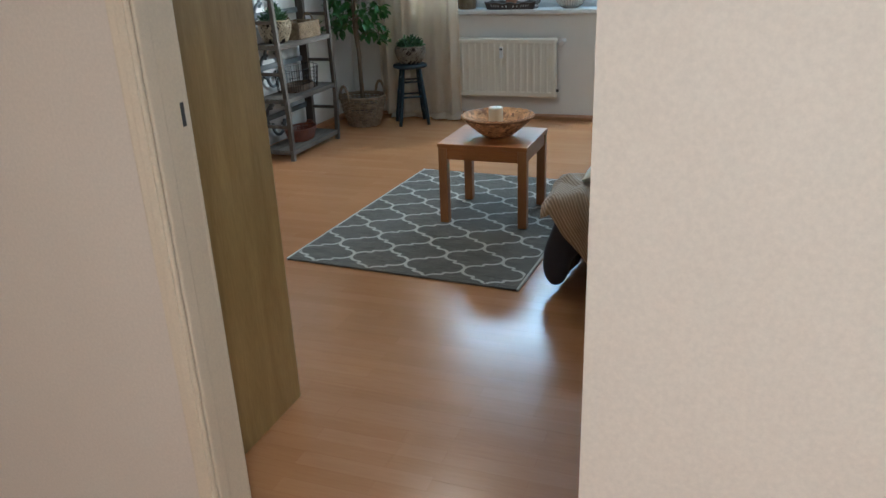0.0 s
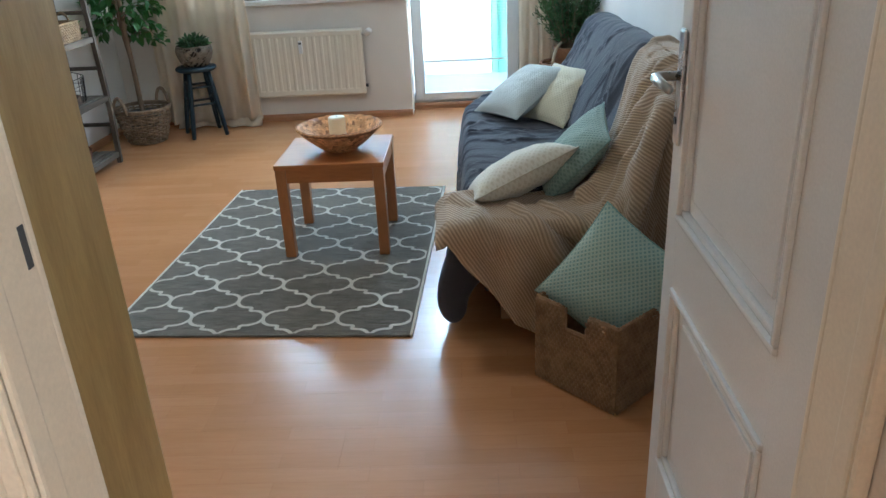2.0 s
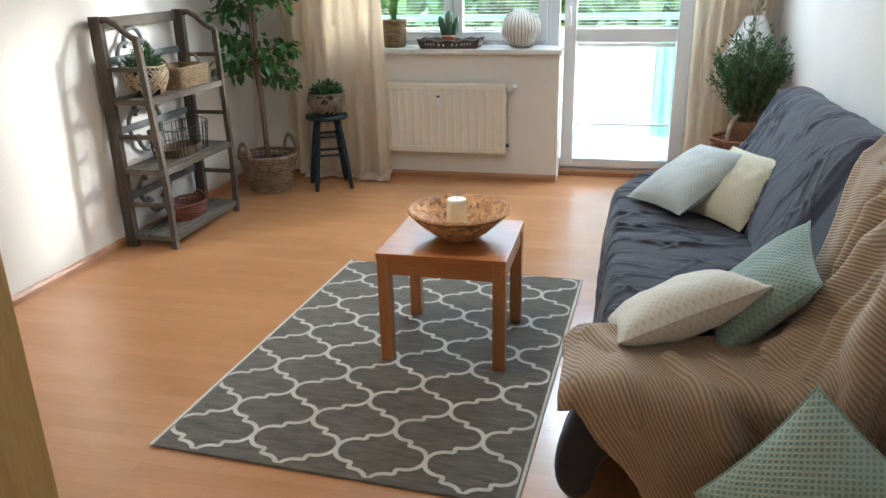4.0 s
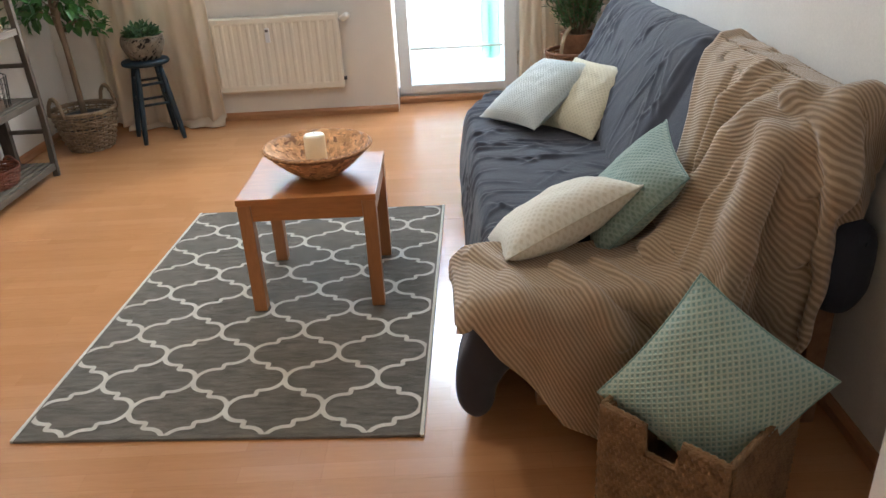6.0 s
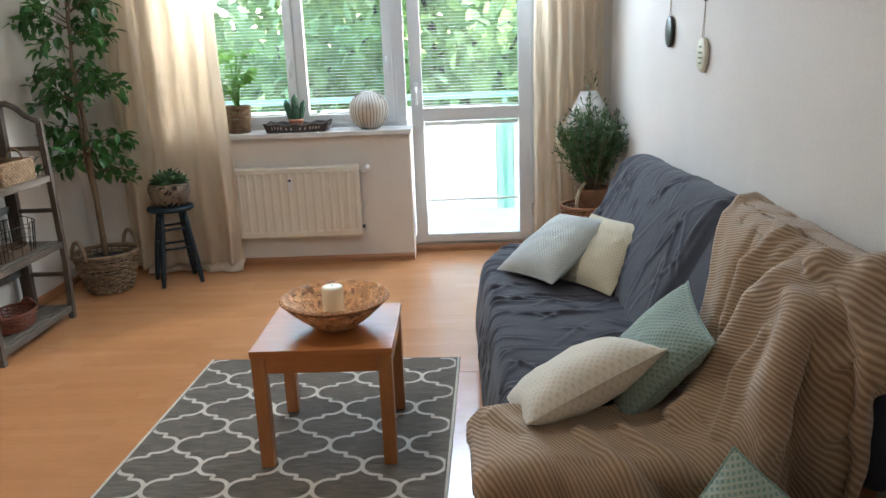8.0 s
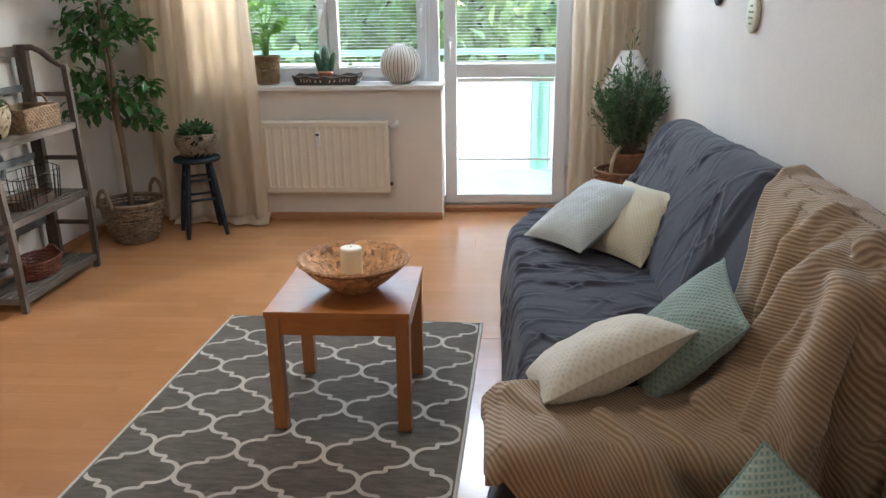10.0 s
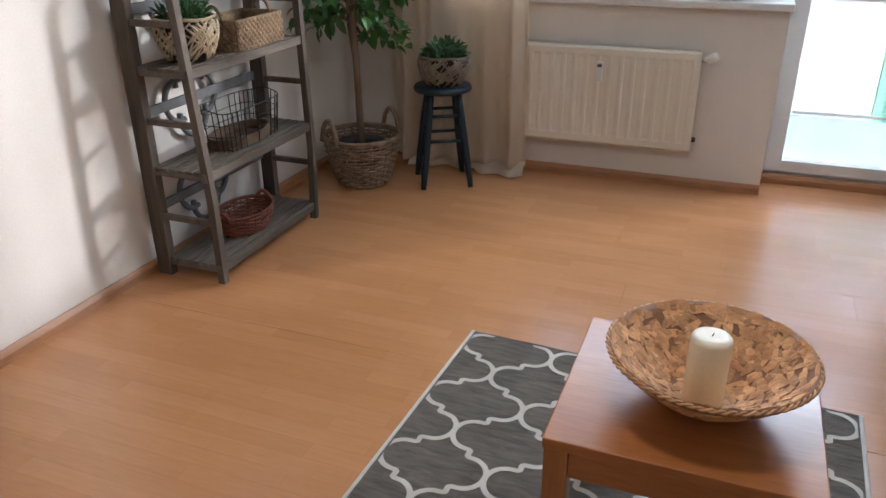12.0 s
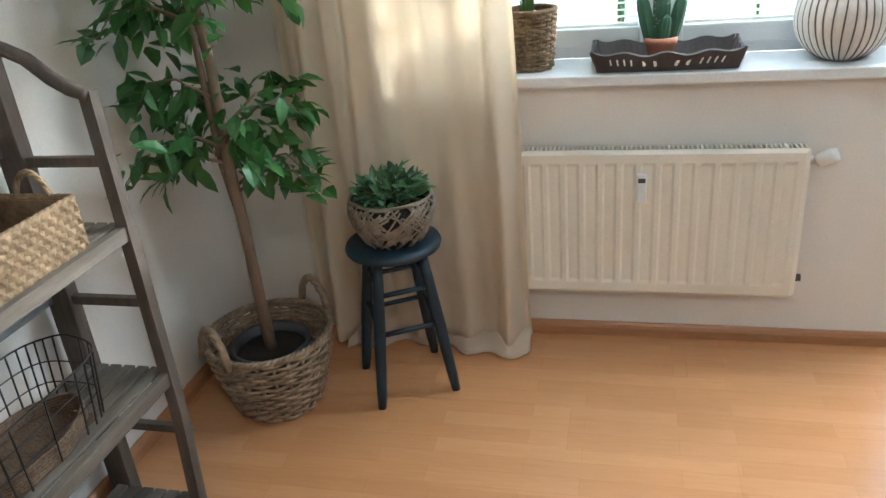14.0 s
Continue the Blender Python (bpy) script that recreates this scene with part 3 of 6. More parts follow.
for x0, x1 in ((-0.075, -0.004), (fw + 0.004, fw + 0.075)):
    part("casing", box(x0, DEEP + 0.001, 0, x1, DEEP + 0.014, DOOR_TOP + 0.07, 0.004), M["frame_paint"], door_frame)
part("strike_plate", box(-0.0045, DEEP - 0.014, 1.135, -0.0028, DEEP - 0.004, 1.182, 0.0004), M["dark_plastic"], door_frame)

LEAF_W = 0.805
door = thing("room_door", "white panelled room door standing open into the room", "door", -0.274, YF + 0.040, 0.006, 90.0)
# the leaf lies along local x from the hinge; local +y faces the opening


STILE_H, STILE_L = 0.19, 0.078
PANELS = ((0.225, 0.690), (0.845, 1.89))


def door_leaf():
    b = box(0, -0.036, 0, STILE_H, 0, 2.0, 0.002)
    box(LEAF_W - STILE_L, -0.036, 0, LEAF_W, 0, 2.0, 0.002, b)
    for z0, z1 in ((0, 0.225), (0.690, 0.845), (1.89, 2.0)):
        box(STILE_H - 0.001, -0.0355, z0, LEAF_W - STILE_L + 0.001, -0.0005, z1, 0.001, b)
    return b


leaf_body = part("leaf", door_leaf(), M["white_paint"], door)
for z0, z1 in PANELS:
    xa, xb = STILE_H, LEAF_W - STILE_L
    panel = part("panel", box(xa - 0.002, -0.030, z0 - 0.001, xb + 0.002, -0.014, z1 + 0.001, 0.001), M["white_paint"], leaf_body)
    part("raised_field", box(xa + 0.060, -0.015, z0 + 0.060, xb - 0.060, -0.009, z1 - 0.060, 0.005), M["white_paint"], panel)
    # two-step moulding that slopes into the panel
    for a, w, h in ((0.0, 0.014, 0.007), (0.013, 0.016, -0.002)):
        b = bmesh.new()
        for bx in ((xa + a, z0 + a, xb - a, z0 + a + w), (xa + a, z1 - a - w, xb - a, z1 - a),
                   (xa + a, z0 + a + w, xa + a + w, z1 - a - w), (xb - a - w, z0 + a + w, xb - a, z1 - a - w)):
            box(bx[0], -0.016, bx[1], bx[2], h, bx[3], 0.0055, b)
        part("moulding", b, M["white_paint"], panel)
handle = part("handle_plate", box(LEAF_W - 0.055, 0.0, 0.995, LEAF_W - 0.018, 0.009, 1.225, 0.006), M["steel"], leaf_body, "brushed steel handle plate")
hx = LEAF_W - 0.037
part("handle", tube(((hx, 0.006, 1.135), (hx, 0.045, 1.135), (hx - 0.012, 0.058, 1.135), (hx - 0.06, 0.060, 1.135), (hx - 0.115, 0.056, 1.132)), (0.010, 0.010, 0.0105, 0.010, 0.008), 10), M["steel"], handle, "", True)
part("keyhole", tube(((hx, 0.008, 1.045), (hx, 0.0115, 1.045)), 0.008, 10), M["dark_plastic"], handle)
part("latch", box(LEAF_W - 0.001, -0.029, 1.06, LEAF_W + 0.002, -0.007, 1.20, 0.001), M["steel"], leaf_body)
for hz in (0.22, 1.72):
    part("hinge", tube(((-0.004, 0.010, hz), (-0.004, 0.010, hz + 0.09)), 0.008, 8), M["steel"], door)


# ---- wardrobe beside the door ----
ward = thing("wardrobe", "oak veneer wardrobe standing beside the room door", "wardrobe", -2.40, YF + 0.02, 0)
W_W, W_D, W_H = 0.94, 0.72, 2.05
part("side_panel", box(W_W - 0.019, 0, 0, W_W, W_D, W_H, 0.001), M["oak"], ward)
part("side_panel", box(0, 0, 0, 0.019, W_D, W_H, 0.001), M["oak"], ward)
part("top_panel", box(0.019, 0, W_H - 0.02, W_W - 0.019, W_D - 0.02, W_H, 0.001), M["oak"], ward)
part("bottom_panel", box(0.019, 0, 0.06, W_W - 0.019, W_D - 0.02, 0.08, 0.001), M["oak"], ward)
part("back_panel", box(0.019, 0.002, 0.08, W_W - 0.019, 0.008, W_H - 0.02), M["oak"], ward)
for k in (0, 1):
    x0 = 0.021 + k * 0.4515
    d = part("door", box(x0, W_D - 0.019, 0.06, x0 + 0.4475, W_D - 0.001, W_H - 0.022, 0.0015), M["oak"], ward)
    part("handle", tube(((x0 + (0.41, 0.04)[k], W_D + 0.02, 0.95), (x0 + (0.41, 0.04)[k], W_D + 0.02, 1.10)), 0.006, 8), M["steel"], d)


# ---- radiator ----
rad = thing("radiator", "cream enamelled panel radiator under the window sill", "radiator", -2.50, 6.695, 0.205)
RW, RH = 0.99, 0.505
def ribbed_panel():
    """Front sheet pressed into upright channels."""
    b = bmesh.new()
    cols = []
    n = 16
    pitch = (RW - 0.05) / n
    xs = [(0.0, -0.062), (0.014, -0.068), (0.025, -0.068)]
    for i in range(n):
        a = 0.025 + i * pitch
        xs += [(a + 0.10 * pitch, -0.068), (a + 0.24 * pitch, -0.0635), (a + 0.76 * pitch, -0.0635), (a + 0.90 * pitch, -0.068)]
    xs += [(RW - 0.025, -0.068), (RW - 0.014, -0.068), (RW, -0.062)]
    levels = (0.0, 0.012, 0.040, 0.052, RH - 0.052, RH - 0.040, RH - 0.014, RH - 0.004)
    for x, y in xs:
        col = []
        for k, z in enumerate(levels):
            yy = y if k in (3, 4) else max(y, -0.068) if y < -0.066 else -0.068
            if x in (0.0, RW):
                yy = -0.060
            if k in (0, 7):
                yy = -0.058
            col.append(b.verts.new((x, yy, z)))
        cols.append(col)
    for c0, c1 in zip(cols, cols[1:]):
        for k in range(len(levels) - 1):
            b.faces.new((c0[k], c1[k], c1[k + 1], c0[k + 1]))
    return b


front = part("front_panel", ribbed_panel(), M["radiator"], rad)
solid(front, 0.004, 1.0)
for x0 in (0.002, RW - 0.012):
    part("side_cover", box(x0, -0.055, 0.004, x0 + 0.010, -0.018, RH - 0.008, 0.003), M["radiator"], rad)
part("back_panel", box(0.004, -0.026, 0.006, RW - 0.004, -0.014, RH - 0.014, 0.003), M["radiator"], rad)
b = bmesh.new()
for i in range(70):
    x = 0.008 + i * (RW - 0.016) / 69
    box(x - 0.0026, -0.058, RH - 0.006, x + 0.0026, -0.016, RH, 0, b)
box(0.004, -0.060, RH - 0.014, RW - 0.004, -0.056, RH - 0.002, 0, b)
box(0.004, -0.018, RH - 0.014, RW - 0.004, -0.014, RH - 0.002, 0, b)
part("top_grille", b, M["radiator"], rad)
part("grille_shadow", box(0.006, -0.055, RH - 0.026, RW - 0.006, -0.027, RH - 0.018), M["dark_plastic"], rad)
meter = part("heat_meter", box(0.492, -0.088, 0.335, 0.522, -0.069, 0.430, 0.004), M["pvc"], rad, "white heat cost meter with a small display")
part("display", box(0.496, -0.0895, 0.405, 0.518, -0.0885, 0.420), M["dark_plastic"], meter)
valve = part("valve", tube(((RW - 0.01, -0.038, RH - 0.045), (RW + 0.03, -0.038, RH - 0.045)), (0.011, 0.013), 10), M["steel"], rad, "", True)
part("thermostat_head", local(lathe(((0, 0), (0.020, 0), (0.0235, 0.008), (0.0235, 0.05), (0.018, 0.062), (0, 0.064)), 18), Vector((0, 0, 0))), M["white_paint"], valve, "white thermostat head", True).matrix_basis = pose(RW + 0.028, -0.045, RH - 0.045, 60, 0, 55)
part("drain_plug", tube(((RW - 0.004, -0.040, 0.062), (RW + 0.020, -0.040, 0.062)), 0.013, 10), M["dark_plastic"], rad)
for bx in (0.12, RW - 0.12):
    part("bracket", box(bx - 0.015, -0.016, 0.05, bx + 0.015, -0.001, RH - 0.06), M["radiator"], rad)


# ---- curtains ----
def curtain_cloth(x0, x1, y, z0, z1, folds, depth, flare, seed):
    """Linen hanging in soft folds that widen and drift towards the floor."""
    width = x1 - x0

    def fn(u, v):
        z = z0 + (z1 - z0) * v
        low = (1 - v) ** 2
        ph = 2 * math.pi * folds * (u + 0.025 * fbm(u * 3 + seed, v * 1.2)) + 0.7 * math.sin(2.3 * v + seed)
        d = depth * (0.6 + 0.4 * math.sin(5 * u + seed)) * (0.55 + 0.45 * low + 0.25 * (1 - v))
        x = x0 + width * u + flare * low * (u - 0.3) + 0.012 * fbm(u * 5, v * 3, seed)
        yy = y + d * math.sin(ph) + 0.25 * d * math.sin(2 * ph + 1.0) + 0.012 * fbm(u * 6 + seed, v * 6)
        return (x, yy, z)
    return grid_sheet(150, 70, fn, uv=lambda u, v: (u * width * 1.6, v * (z1 - z0)))


curt = thing("curtain", "beige linen curtain hanging in folds to the floor", "curtain", -2.72, 6.56, 0, 0, "curtains")
cloth = part("cloth", curtain_cloth(-0.40, 0.335, 0.0, 0.045, 2.40, 5.2, 0.055, 0.05, 1.7), M["curtain"], curt, "", True)
solid(cloth, 0.002)


def hem(x0, x1, y, bulge, seed):
    """The end of the cloth, turned over and lying on the floor."""
    def fn(u, v):
        a = v * 1.9
        x = x0 + (x1 - x0) * u
        r = bulge * (0.5 + 0.5 * math.sin(7 * u + seed)) + 0.02
        return (x, y - r * math.sin(a) * 1.2 + 0.02 * math.sin(26 * u), 0.075 - 0.066 * min(1, v * 1.3) + 0.010 * max(0.0, fbm(u * 8, v * 5, seed)))
    return grid_sheet(60, 14, fn)


h = part("hem", hem(-0.30, 0.365, 0.03, 0.055, 2.0), M["curtain"], curt, "", True)
solid(h, 0.003)
curt2 = thing("curtain", "beige linen curtain hanging in the corner beside the balcony door", "curtain", -0.175, 6.60, 0, 0, "curtains")
cloth = part("cloth", curtain_cloth(-0.12, 0.33, 0.0, 0.045, 2.40, 5.6, 0.04, 0.03, 4.1), M["curtain"], curt2, "", True)
solid(cloth, 0.002)
h = part("hem", hem(-0.34, 0.06, 0.0, 0.10, 5.0), M["curtain"], curt2, "cloth end trailing on the floor", True)
solid(h, 0.003)
rod = thing("curtain_rod", "dark curtain rod above the window and balcony door", "curtain rod", -1.6, 6.58, 2.415)
part("rod", tube(((-1.75, 0, 0), (1.75, 0, 0)), 0.011, 10), M["dark_plastic"], rod, "", True)
for x in (-1.70, 0.0, 1.70):
    part("bracket", tube(((x, 0, 0), (x, 0.12, 0.0)), 0.008, 8), M["dark_plastic"], rod)


# ---- ceiling lamp ----
lampc = thing("ceiling_lamp", "round opal glass ceiling lamp with warm light", "ceiling lamp", -1.62, 3.95, TOP)
part("base", lathe(((0, 0), (0.13, 0), (0.13, -0.025), (0, -0.025)), 28), M["steel"], lampc)
part("shade", lathe(((0.14, -0.025), (0.165, -0.05), (0.15, -0.085), (0.09, -0.105), (0, -0.11)), 28), M["opal"], lampc, "lit opal glass shade", True)


# ---- rug ----
RX, RY, RT = 1.22, 1.735, 0.010
rug = thing("rug", "grey woven rug with a cream trellis pattern", "rug", -1.511, 4.016, 0, -2.9)
part("woven_field", box(-RX / 2, -RY / 2, 0.0005, RX / 2, RY / 2, RT, 0.003), M["rug"], rug)


def trellis():
    """Ogee lattice with a small step in each limb, cut off at the rug's edge."""
    W, R, half = 0.302, 0.152, 0.0080
    b = bmesh.new()
    a, h = 0.19 * W, 0.40 * R
    limb = [(a * (1 - math.cos(t)), h * math.sin(t)) for t in np.linspace(0, math.pi / 2, 7)]
    limb += [(W / 4 - 0.004, h + 0.001), (W / 4, h + 0.003), (W / 4, R - h - 0.003), (W / 4 + 0.004, R - h - 0.001)]
    limb += [(W / 2 - a * (1 - math.cos(t)), R - h * math.sin(t)) for t in np.linspace(math.pi / 2, 0, 7)]
    y0 = -RY / 2 + 0.185 - 2 * R
    for row in range(15):
        for col in range(-4, 5):
            for sx in (1, -1):
                ox, oy = col * W + (row % 2) * W / 2 - 0.004, y0 + row * R - 0.048
                pts = [Vector((ox + sx * x, oy + y, 0.0005 * sx)) for x, y in limb]
                if not any(abs(p.x) < RX / 2 and abs(p.y) < RY / 2 for p in pts):
                    continue
                rows = []
                for i, p in enumerate(pts):
                    d = (pts[min(i + 1, len(pts) - 1)] - pts[max(i - 1, 0)]).normalized()
                    n = Vector((-d.y, d.x, 0)) * half
                    rows.append((b.verts.new(p + n), b.verts.new(p - n)))
                for (p0, q0), (p1, q1) in zip(rows, rows[1:]):
                    b.faces.new((p0, q0, q1, p1))
    for co, no in (((RX / 2 - 0.012, 0, 0), (1, 0, 0)), ((-RX / 2 + 0.012, 0, 0), (-1, 0, 0)), ((0, RY / 2 - 0.012, 0), (0, 1, 0)), ((0, -RY / 2 + 0.012, 0), (0, -1, 0))):
        bmesh.ops.bisect_plane(b, geom=b.verts[:] + b.edges[:] + b.faces[:], plane_co=co, plane_no=no, clear_outer=True)
    bmesh.ops.translate(b, vec=(0, 0, RT + 0.0016), verts=b.verts)
    return b


part("trellis_pattern", trellis(), M["rug_line"], rug, "cream woven trellis lines")
for s in (-1, 1):
    part("edge_binding", box(s * RX / 2 - 0.006, -RY / 2, 0.0006, s * RX / 2 + 0.006, RY / 2, RT + 0.0015, 0.003), M["rug_line"], rug, "cream bound edge")

# ---- coffee table, bowl and candle ----
TH = 0.462
table = thing("coffee_table", "small square reddish-brown wooden table on the rug", "table", -1.338, 4.118, RT + 0.002, -0.4)
TW, TD = 0.50, 0.485
part("tabletop", box(-TW / 2, -TD / 2, TH - 0.024 - RT, TW / 2, TD / 2, TH - RT, 0.003), M["table_wood"], table)
for sx in (-1, 1):
    for sy in (-1, 1):
        x, y = sx * (TW / 2 - 0.027), sy * (TD / 2 - 0.027)
        part("leg", box(x - 0.024, y - 0.024, 0, x + 0.024, y + 0.024, TH - 0.0245 - RT, 0.003), M["table_leg"], table)
for sy in (-1, 1):
    y = sy * (TD / 2 - 0.016)
    part("apron", box(-TW / 2 + 0.052, y - 0.009, TH - 0.087 - RT, TW / 2 - 0.052, y + 0.009, TH - 0.0245 - RT, 0.002), M["table_wood"], table)
for sx in (-1, 1):
    x = sx * (TW / 2 - 0.016)
    part("apron", box(x - 0.009, -TD / 2 + 0.052, TH - 0.087 - RT, x + 0.009, TD / 2 - 0.052, TH - 0.0245 - RT, 0.002), M["table_wood"], table)

BX, BY = -1.312, 4.105
bowl = thing("decorative_bowl", "wide bowl woven from brown water hyacinth leaves", "bowl", BX, BY, TH + 0.002)


def bowl_shape(r, out):
    # height of the bowl's wall at radius r, for its inner or outer face
    t = max(0.0, (r - 0.058) / 0.142)
    return (0.004 if out else 0.014) + 0.112 * t ** 1.3


prof = [(0, 0.0), (0.052, 0.0)] + [(r, bowl_shape(r, True)) for r in np.linspace(0.066, 0.200, 8)]
prof += [(r, bowl_shape(r, False) + 0.002) for r in np.linspace(0.196, 0.056, 9)] + [(0, 0.014)]
part("shell", lathe(prof, 56), M["wicker_brown"], bowl, "", True)


def flakes():
    """Flat leaf ends pressed over one another, inside and outside the shell."""
    b = bmesh.new()
    rnd = random.Random(5)
    for out in (False, True):
        for _ in range(700 if not out else 520):
            r = math.sqrt(rnd.uniform(0.03 ** 2, (0.191 if not out else 0.187) ** 2))
            a = rnd.uniform(0, 2 * math.pi)
            z = bowl_shape(r, out) + (0.003 if not out else -0.001)
            slope = math.atan2(bowl_shape(r + 0.004, out) - bowl_shape(r, out), 0.004)
            l, w = rnd.uniform(0.012, 0.026), rnd.uniform(0.005, 0.0105)
            m = Matrix.Translation((r * math.cos(a), r * math.sin(a), z)) @ Matrix.Rotation(a, 4, 'Z') @ Matrix.Rotation(-slope + rnd.uniform(-0.07, 0.07), 4, 'Y') @ Matrix.Rotation(rnd.uniform(0, 3.14) if r < 0.170 else rnd.uniform(1.35, 1.8), 4, 'Z')
            up = 0.0016 if not out else -0.0016
            co = [(-l, -w * 0.6, 0), (0, -w, up), (l, -w * 0.5, 0), (l, w * 0.5, 0), (0, w, up), (-l, w * 0.6, 0)]
            vs = [b.verts.new(m @ Vector(c)) for c in co]
            b.faces.new((vs[0], vs[1], vs[4], vs[5]))
            b.faces.new((vs[1], vs[2], vs[3], vs[4]))
    return b


fl = part("leaf_cover", flakes(), M["hyacinth"], bowl, "overlapping pressed leaf pieces")
fl["kind"] = "stuff"
solid(fl, 0.0012, 0)
island = M["hyacinth"].node_tree
geo = island.nodes.new("ShaderNodeNewGeometry")
tone = ramp_between(island, geo.outputs["Random Per Island"], (0.75, 0.70, 0.66), (1.45, 1.42, 1.38), 0, 1).outputs["Color"]
pb = island.nodes["Principled BSDF"]
old = pb.inputs["Base Color"].links[0].from_socket
island.links.new(mixed(island, 'MULTIPLY', 1.0, old, tone), pb.inputs["Base Color"])


def rope(radius, z, r, twists, segs=160, strands=2, wob=0.0):
    """Strands twisted round a ring."""
    b = bmesh.new()
    for s in range(strands):
        pts = []
        for k in range(segs):
            a = 2 * math.pi * k / segs
            t = twists * a + 2 * math.pi * s / strands
            rr = radius + 0.6 * r * math.cos(t)
            pts.append((rr * math.cos(a), rr * math.sin(a), z + 0.6 * r * math.sin(t) + wob * math.sin(3 * a)))
        tube(pts, 0.62 * r, 6, b, True)
    return b


part("rim", rope(0.199, bowl_shape(0.199, True) + 0.003, 0.0048, 34, 240), M["hyacinth"], bowl, "twisted rim", True)

candle = thing("candle", "thick ivory pillar candle standing in the bowl", "candle", BX - 0.003, BY - 0.026, TH + 0.022)
part("wax", lathe(((0, 0), (0.037, 0), (0.0395, 0.004), (0.0395, 0.137), (0.0385, 0.143), (0.0355, 0.147), (0.026, 0.1488), (0.012, 0.1475), (0, 0.147)), 36), M["wax"], candle, "", True)
part("wick", tube(((0, 0, 0.146), (0.001, 0, 0.151), (0.002, 0.001, 0.153)), 0.0011, 5), M["dark_plastic"], candle)


# ---- baskets ----
def woven_wall(profile, rows, stakes, thick, amp, parent, mat, jitter=0.0, sx=1.0, sy=1.0, seed=0, name="weave"):
    """Weavers that pass in front of and behind upright stakes, row by row, in one bmesh, with the stakes."""
    rnd = random.Random(seed)
    b = bmesh.new()
    n = stakes * 4

    def radius(t):
        k = t * (len(profile) - 1)
        i = min(int(k), len(profile) - 2)
        f = k - i
        return tuple(profile[i][c] * (1 - f) + profile[i + 1][c] * f for c in (0, 1))
    for row in range(rows):
        r, z = radius((row + 0.5) / rows)
        dz = rnd.uniform(-jitter, jitter)
        pts = []
        for k in range(n):
            a = 2 * math.pi * k / n
            rr = r + amp * math.sin(stakes / 2 * a + (row % 2) * math.pi)
            pts.append((sx * rr * math.cos(a), sy * rr * math.sin(a), z + dz + 0.4 * thick * math.sin(2 * a + row)))
        tube(pts, thick, 5, b, True)
    for k in range(stakes):
        a = 2 * math.pi * (k + 0.5) / stakes
        pts = [(sx * r * math.cos(a), sy * r * math.sin(a), z) for r, z in profile]
        tube(pts, thick * 0.9, 5, b)
    return part(name, b, mat, parent, "", True)


def ear_handle(r, a, z, w, h, thick, mat, parent, segs=14, strands=3):
    """A twisted loop standing on the rim at angle a."""
    b = bmesh.new()
    for s in range(strands):
        pts = []
        for k in range(segs + 1):
            f = k / segs
            x = (f - 0.5) * w
            zz = z + h * math.sin(math.pi * f) ** 0.6
            t = 2 * math.pi * (2.5 * f + s / strands)
            c = Vector((r + 0.5 * thick * math.cos(t), x, zz + 0.5 * thick * math.sin(t)))
            pts.append(Matrix.Rotation(a, 3, 'Z') @ c)
        tube(pts, thick * 0.62, 6, b)
    return part("handle", b, mat, parent, "", True)


def round_basket(name, label, x, y, r0, r1, h, rows, stakes, thick, mat, rz=0, group="baskets", handles=(), hw=0.12, hh=0.09, z=0.0, seed=1, sx=1.0):
    t = thing(name, label, "basket", x, y, z, rz, group)
    prof = [(r0, thick), (r0 + (r1 - r0) * 0.4, h * 0.33), (r0 + (r1 - r0) * 0.75, h * 0.66), (r1, h - thick)]
    woven_wall(prof, rows, stakes, thick, thick * 0.9, t, mat, thick * 0.3, sx, 1.0, seed)
    b = lathe(((0, thick * 0.4), (r0 - thick, thick * 0.4), (r0 - thick, thick * 1.6), (0, thick * 1.6)), 28)
    bmesh.ops.scale(b, vec=(sx, 1, 1), verts=b.verts)
    part("bottom", b, mat, t)
    b = rope(r1, h, thick * 1.5, int(stakes * 0.9), stakes * 6, 3)
    bmesh.ops.scale(b, vec=(sx, 1, 1), verts=b.verts)
    part("rim", b, mat, t, "braided rim", True)
    for a in handles:
        ear_handle(r1 * (sx if abs(math.cos(a)) > 0.7 else 1.0), a, h - 0.01, hw, hh, thick * 2.0, mat, t)
    return t


# ---- ficus in its basket ----
FX, FY = -3.148, 6.195
round_basket("wicker_basket", "round grey-brown wicker basket with two loop handles holding the tree", FX, FY, 0.132, 0.198, 0.262, 16, 26, 0.0068, M["wicker"], 0, handles=(radians(62), radians(242)), hw=0.14, hh=0.115)
pot = thing("plant_pot", "black plastic plant pot with dark soil in the basket", "plant pot", FX, FY, 0.016)
part("pot", lathe(((0, 0), (0.095, 0), (0.125, 0.20), (0.130, 0.20), (0.130, 0.21), (0.118, 0.21), (0.112, 0.18)), 28), M["dark_plastic"], pot, "", True)
part("soil", lathe(((0.114, 0.175), (0.08, 0.182), (0.04, 0.186), (0, 0.187)), 24), M["soil"], pot, "", True)


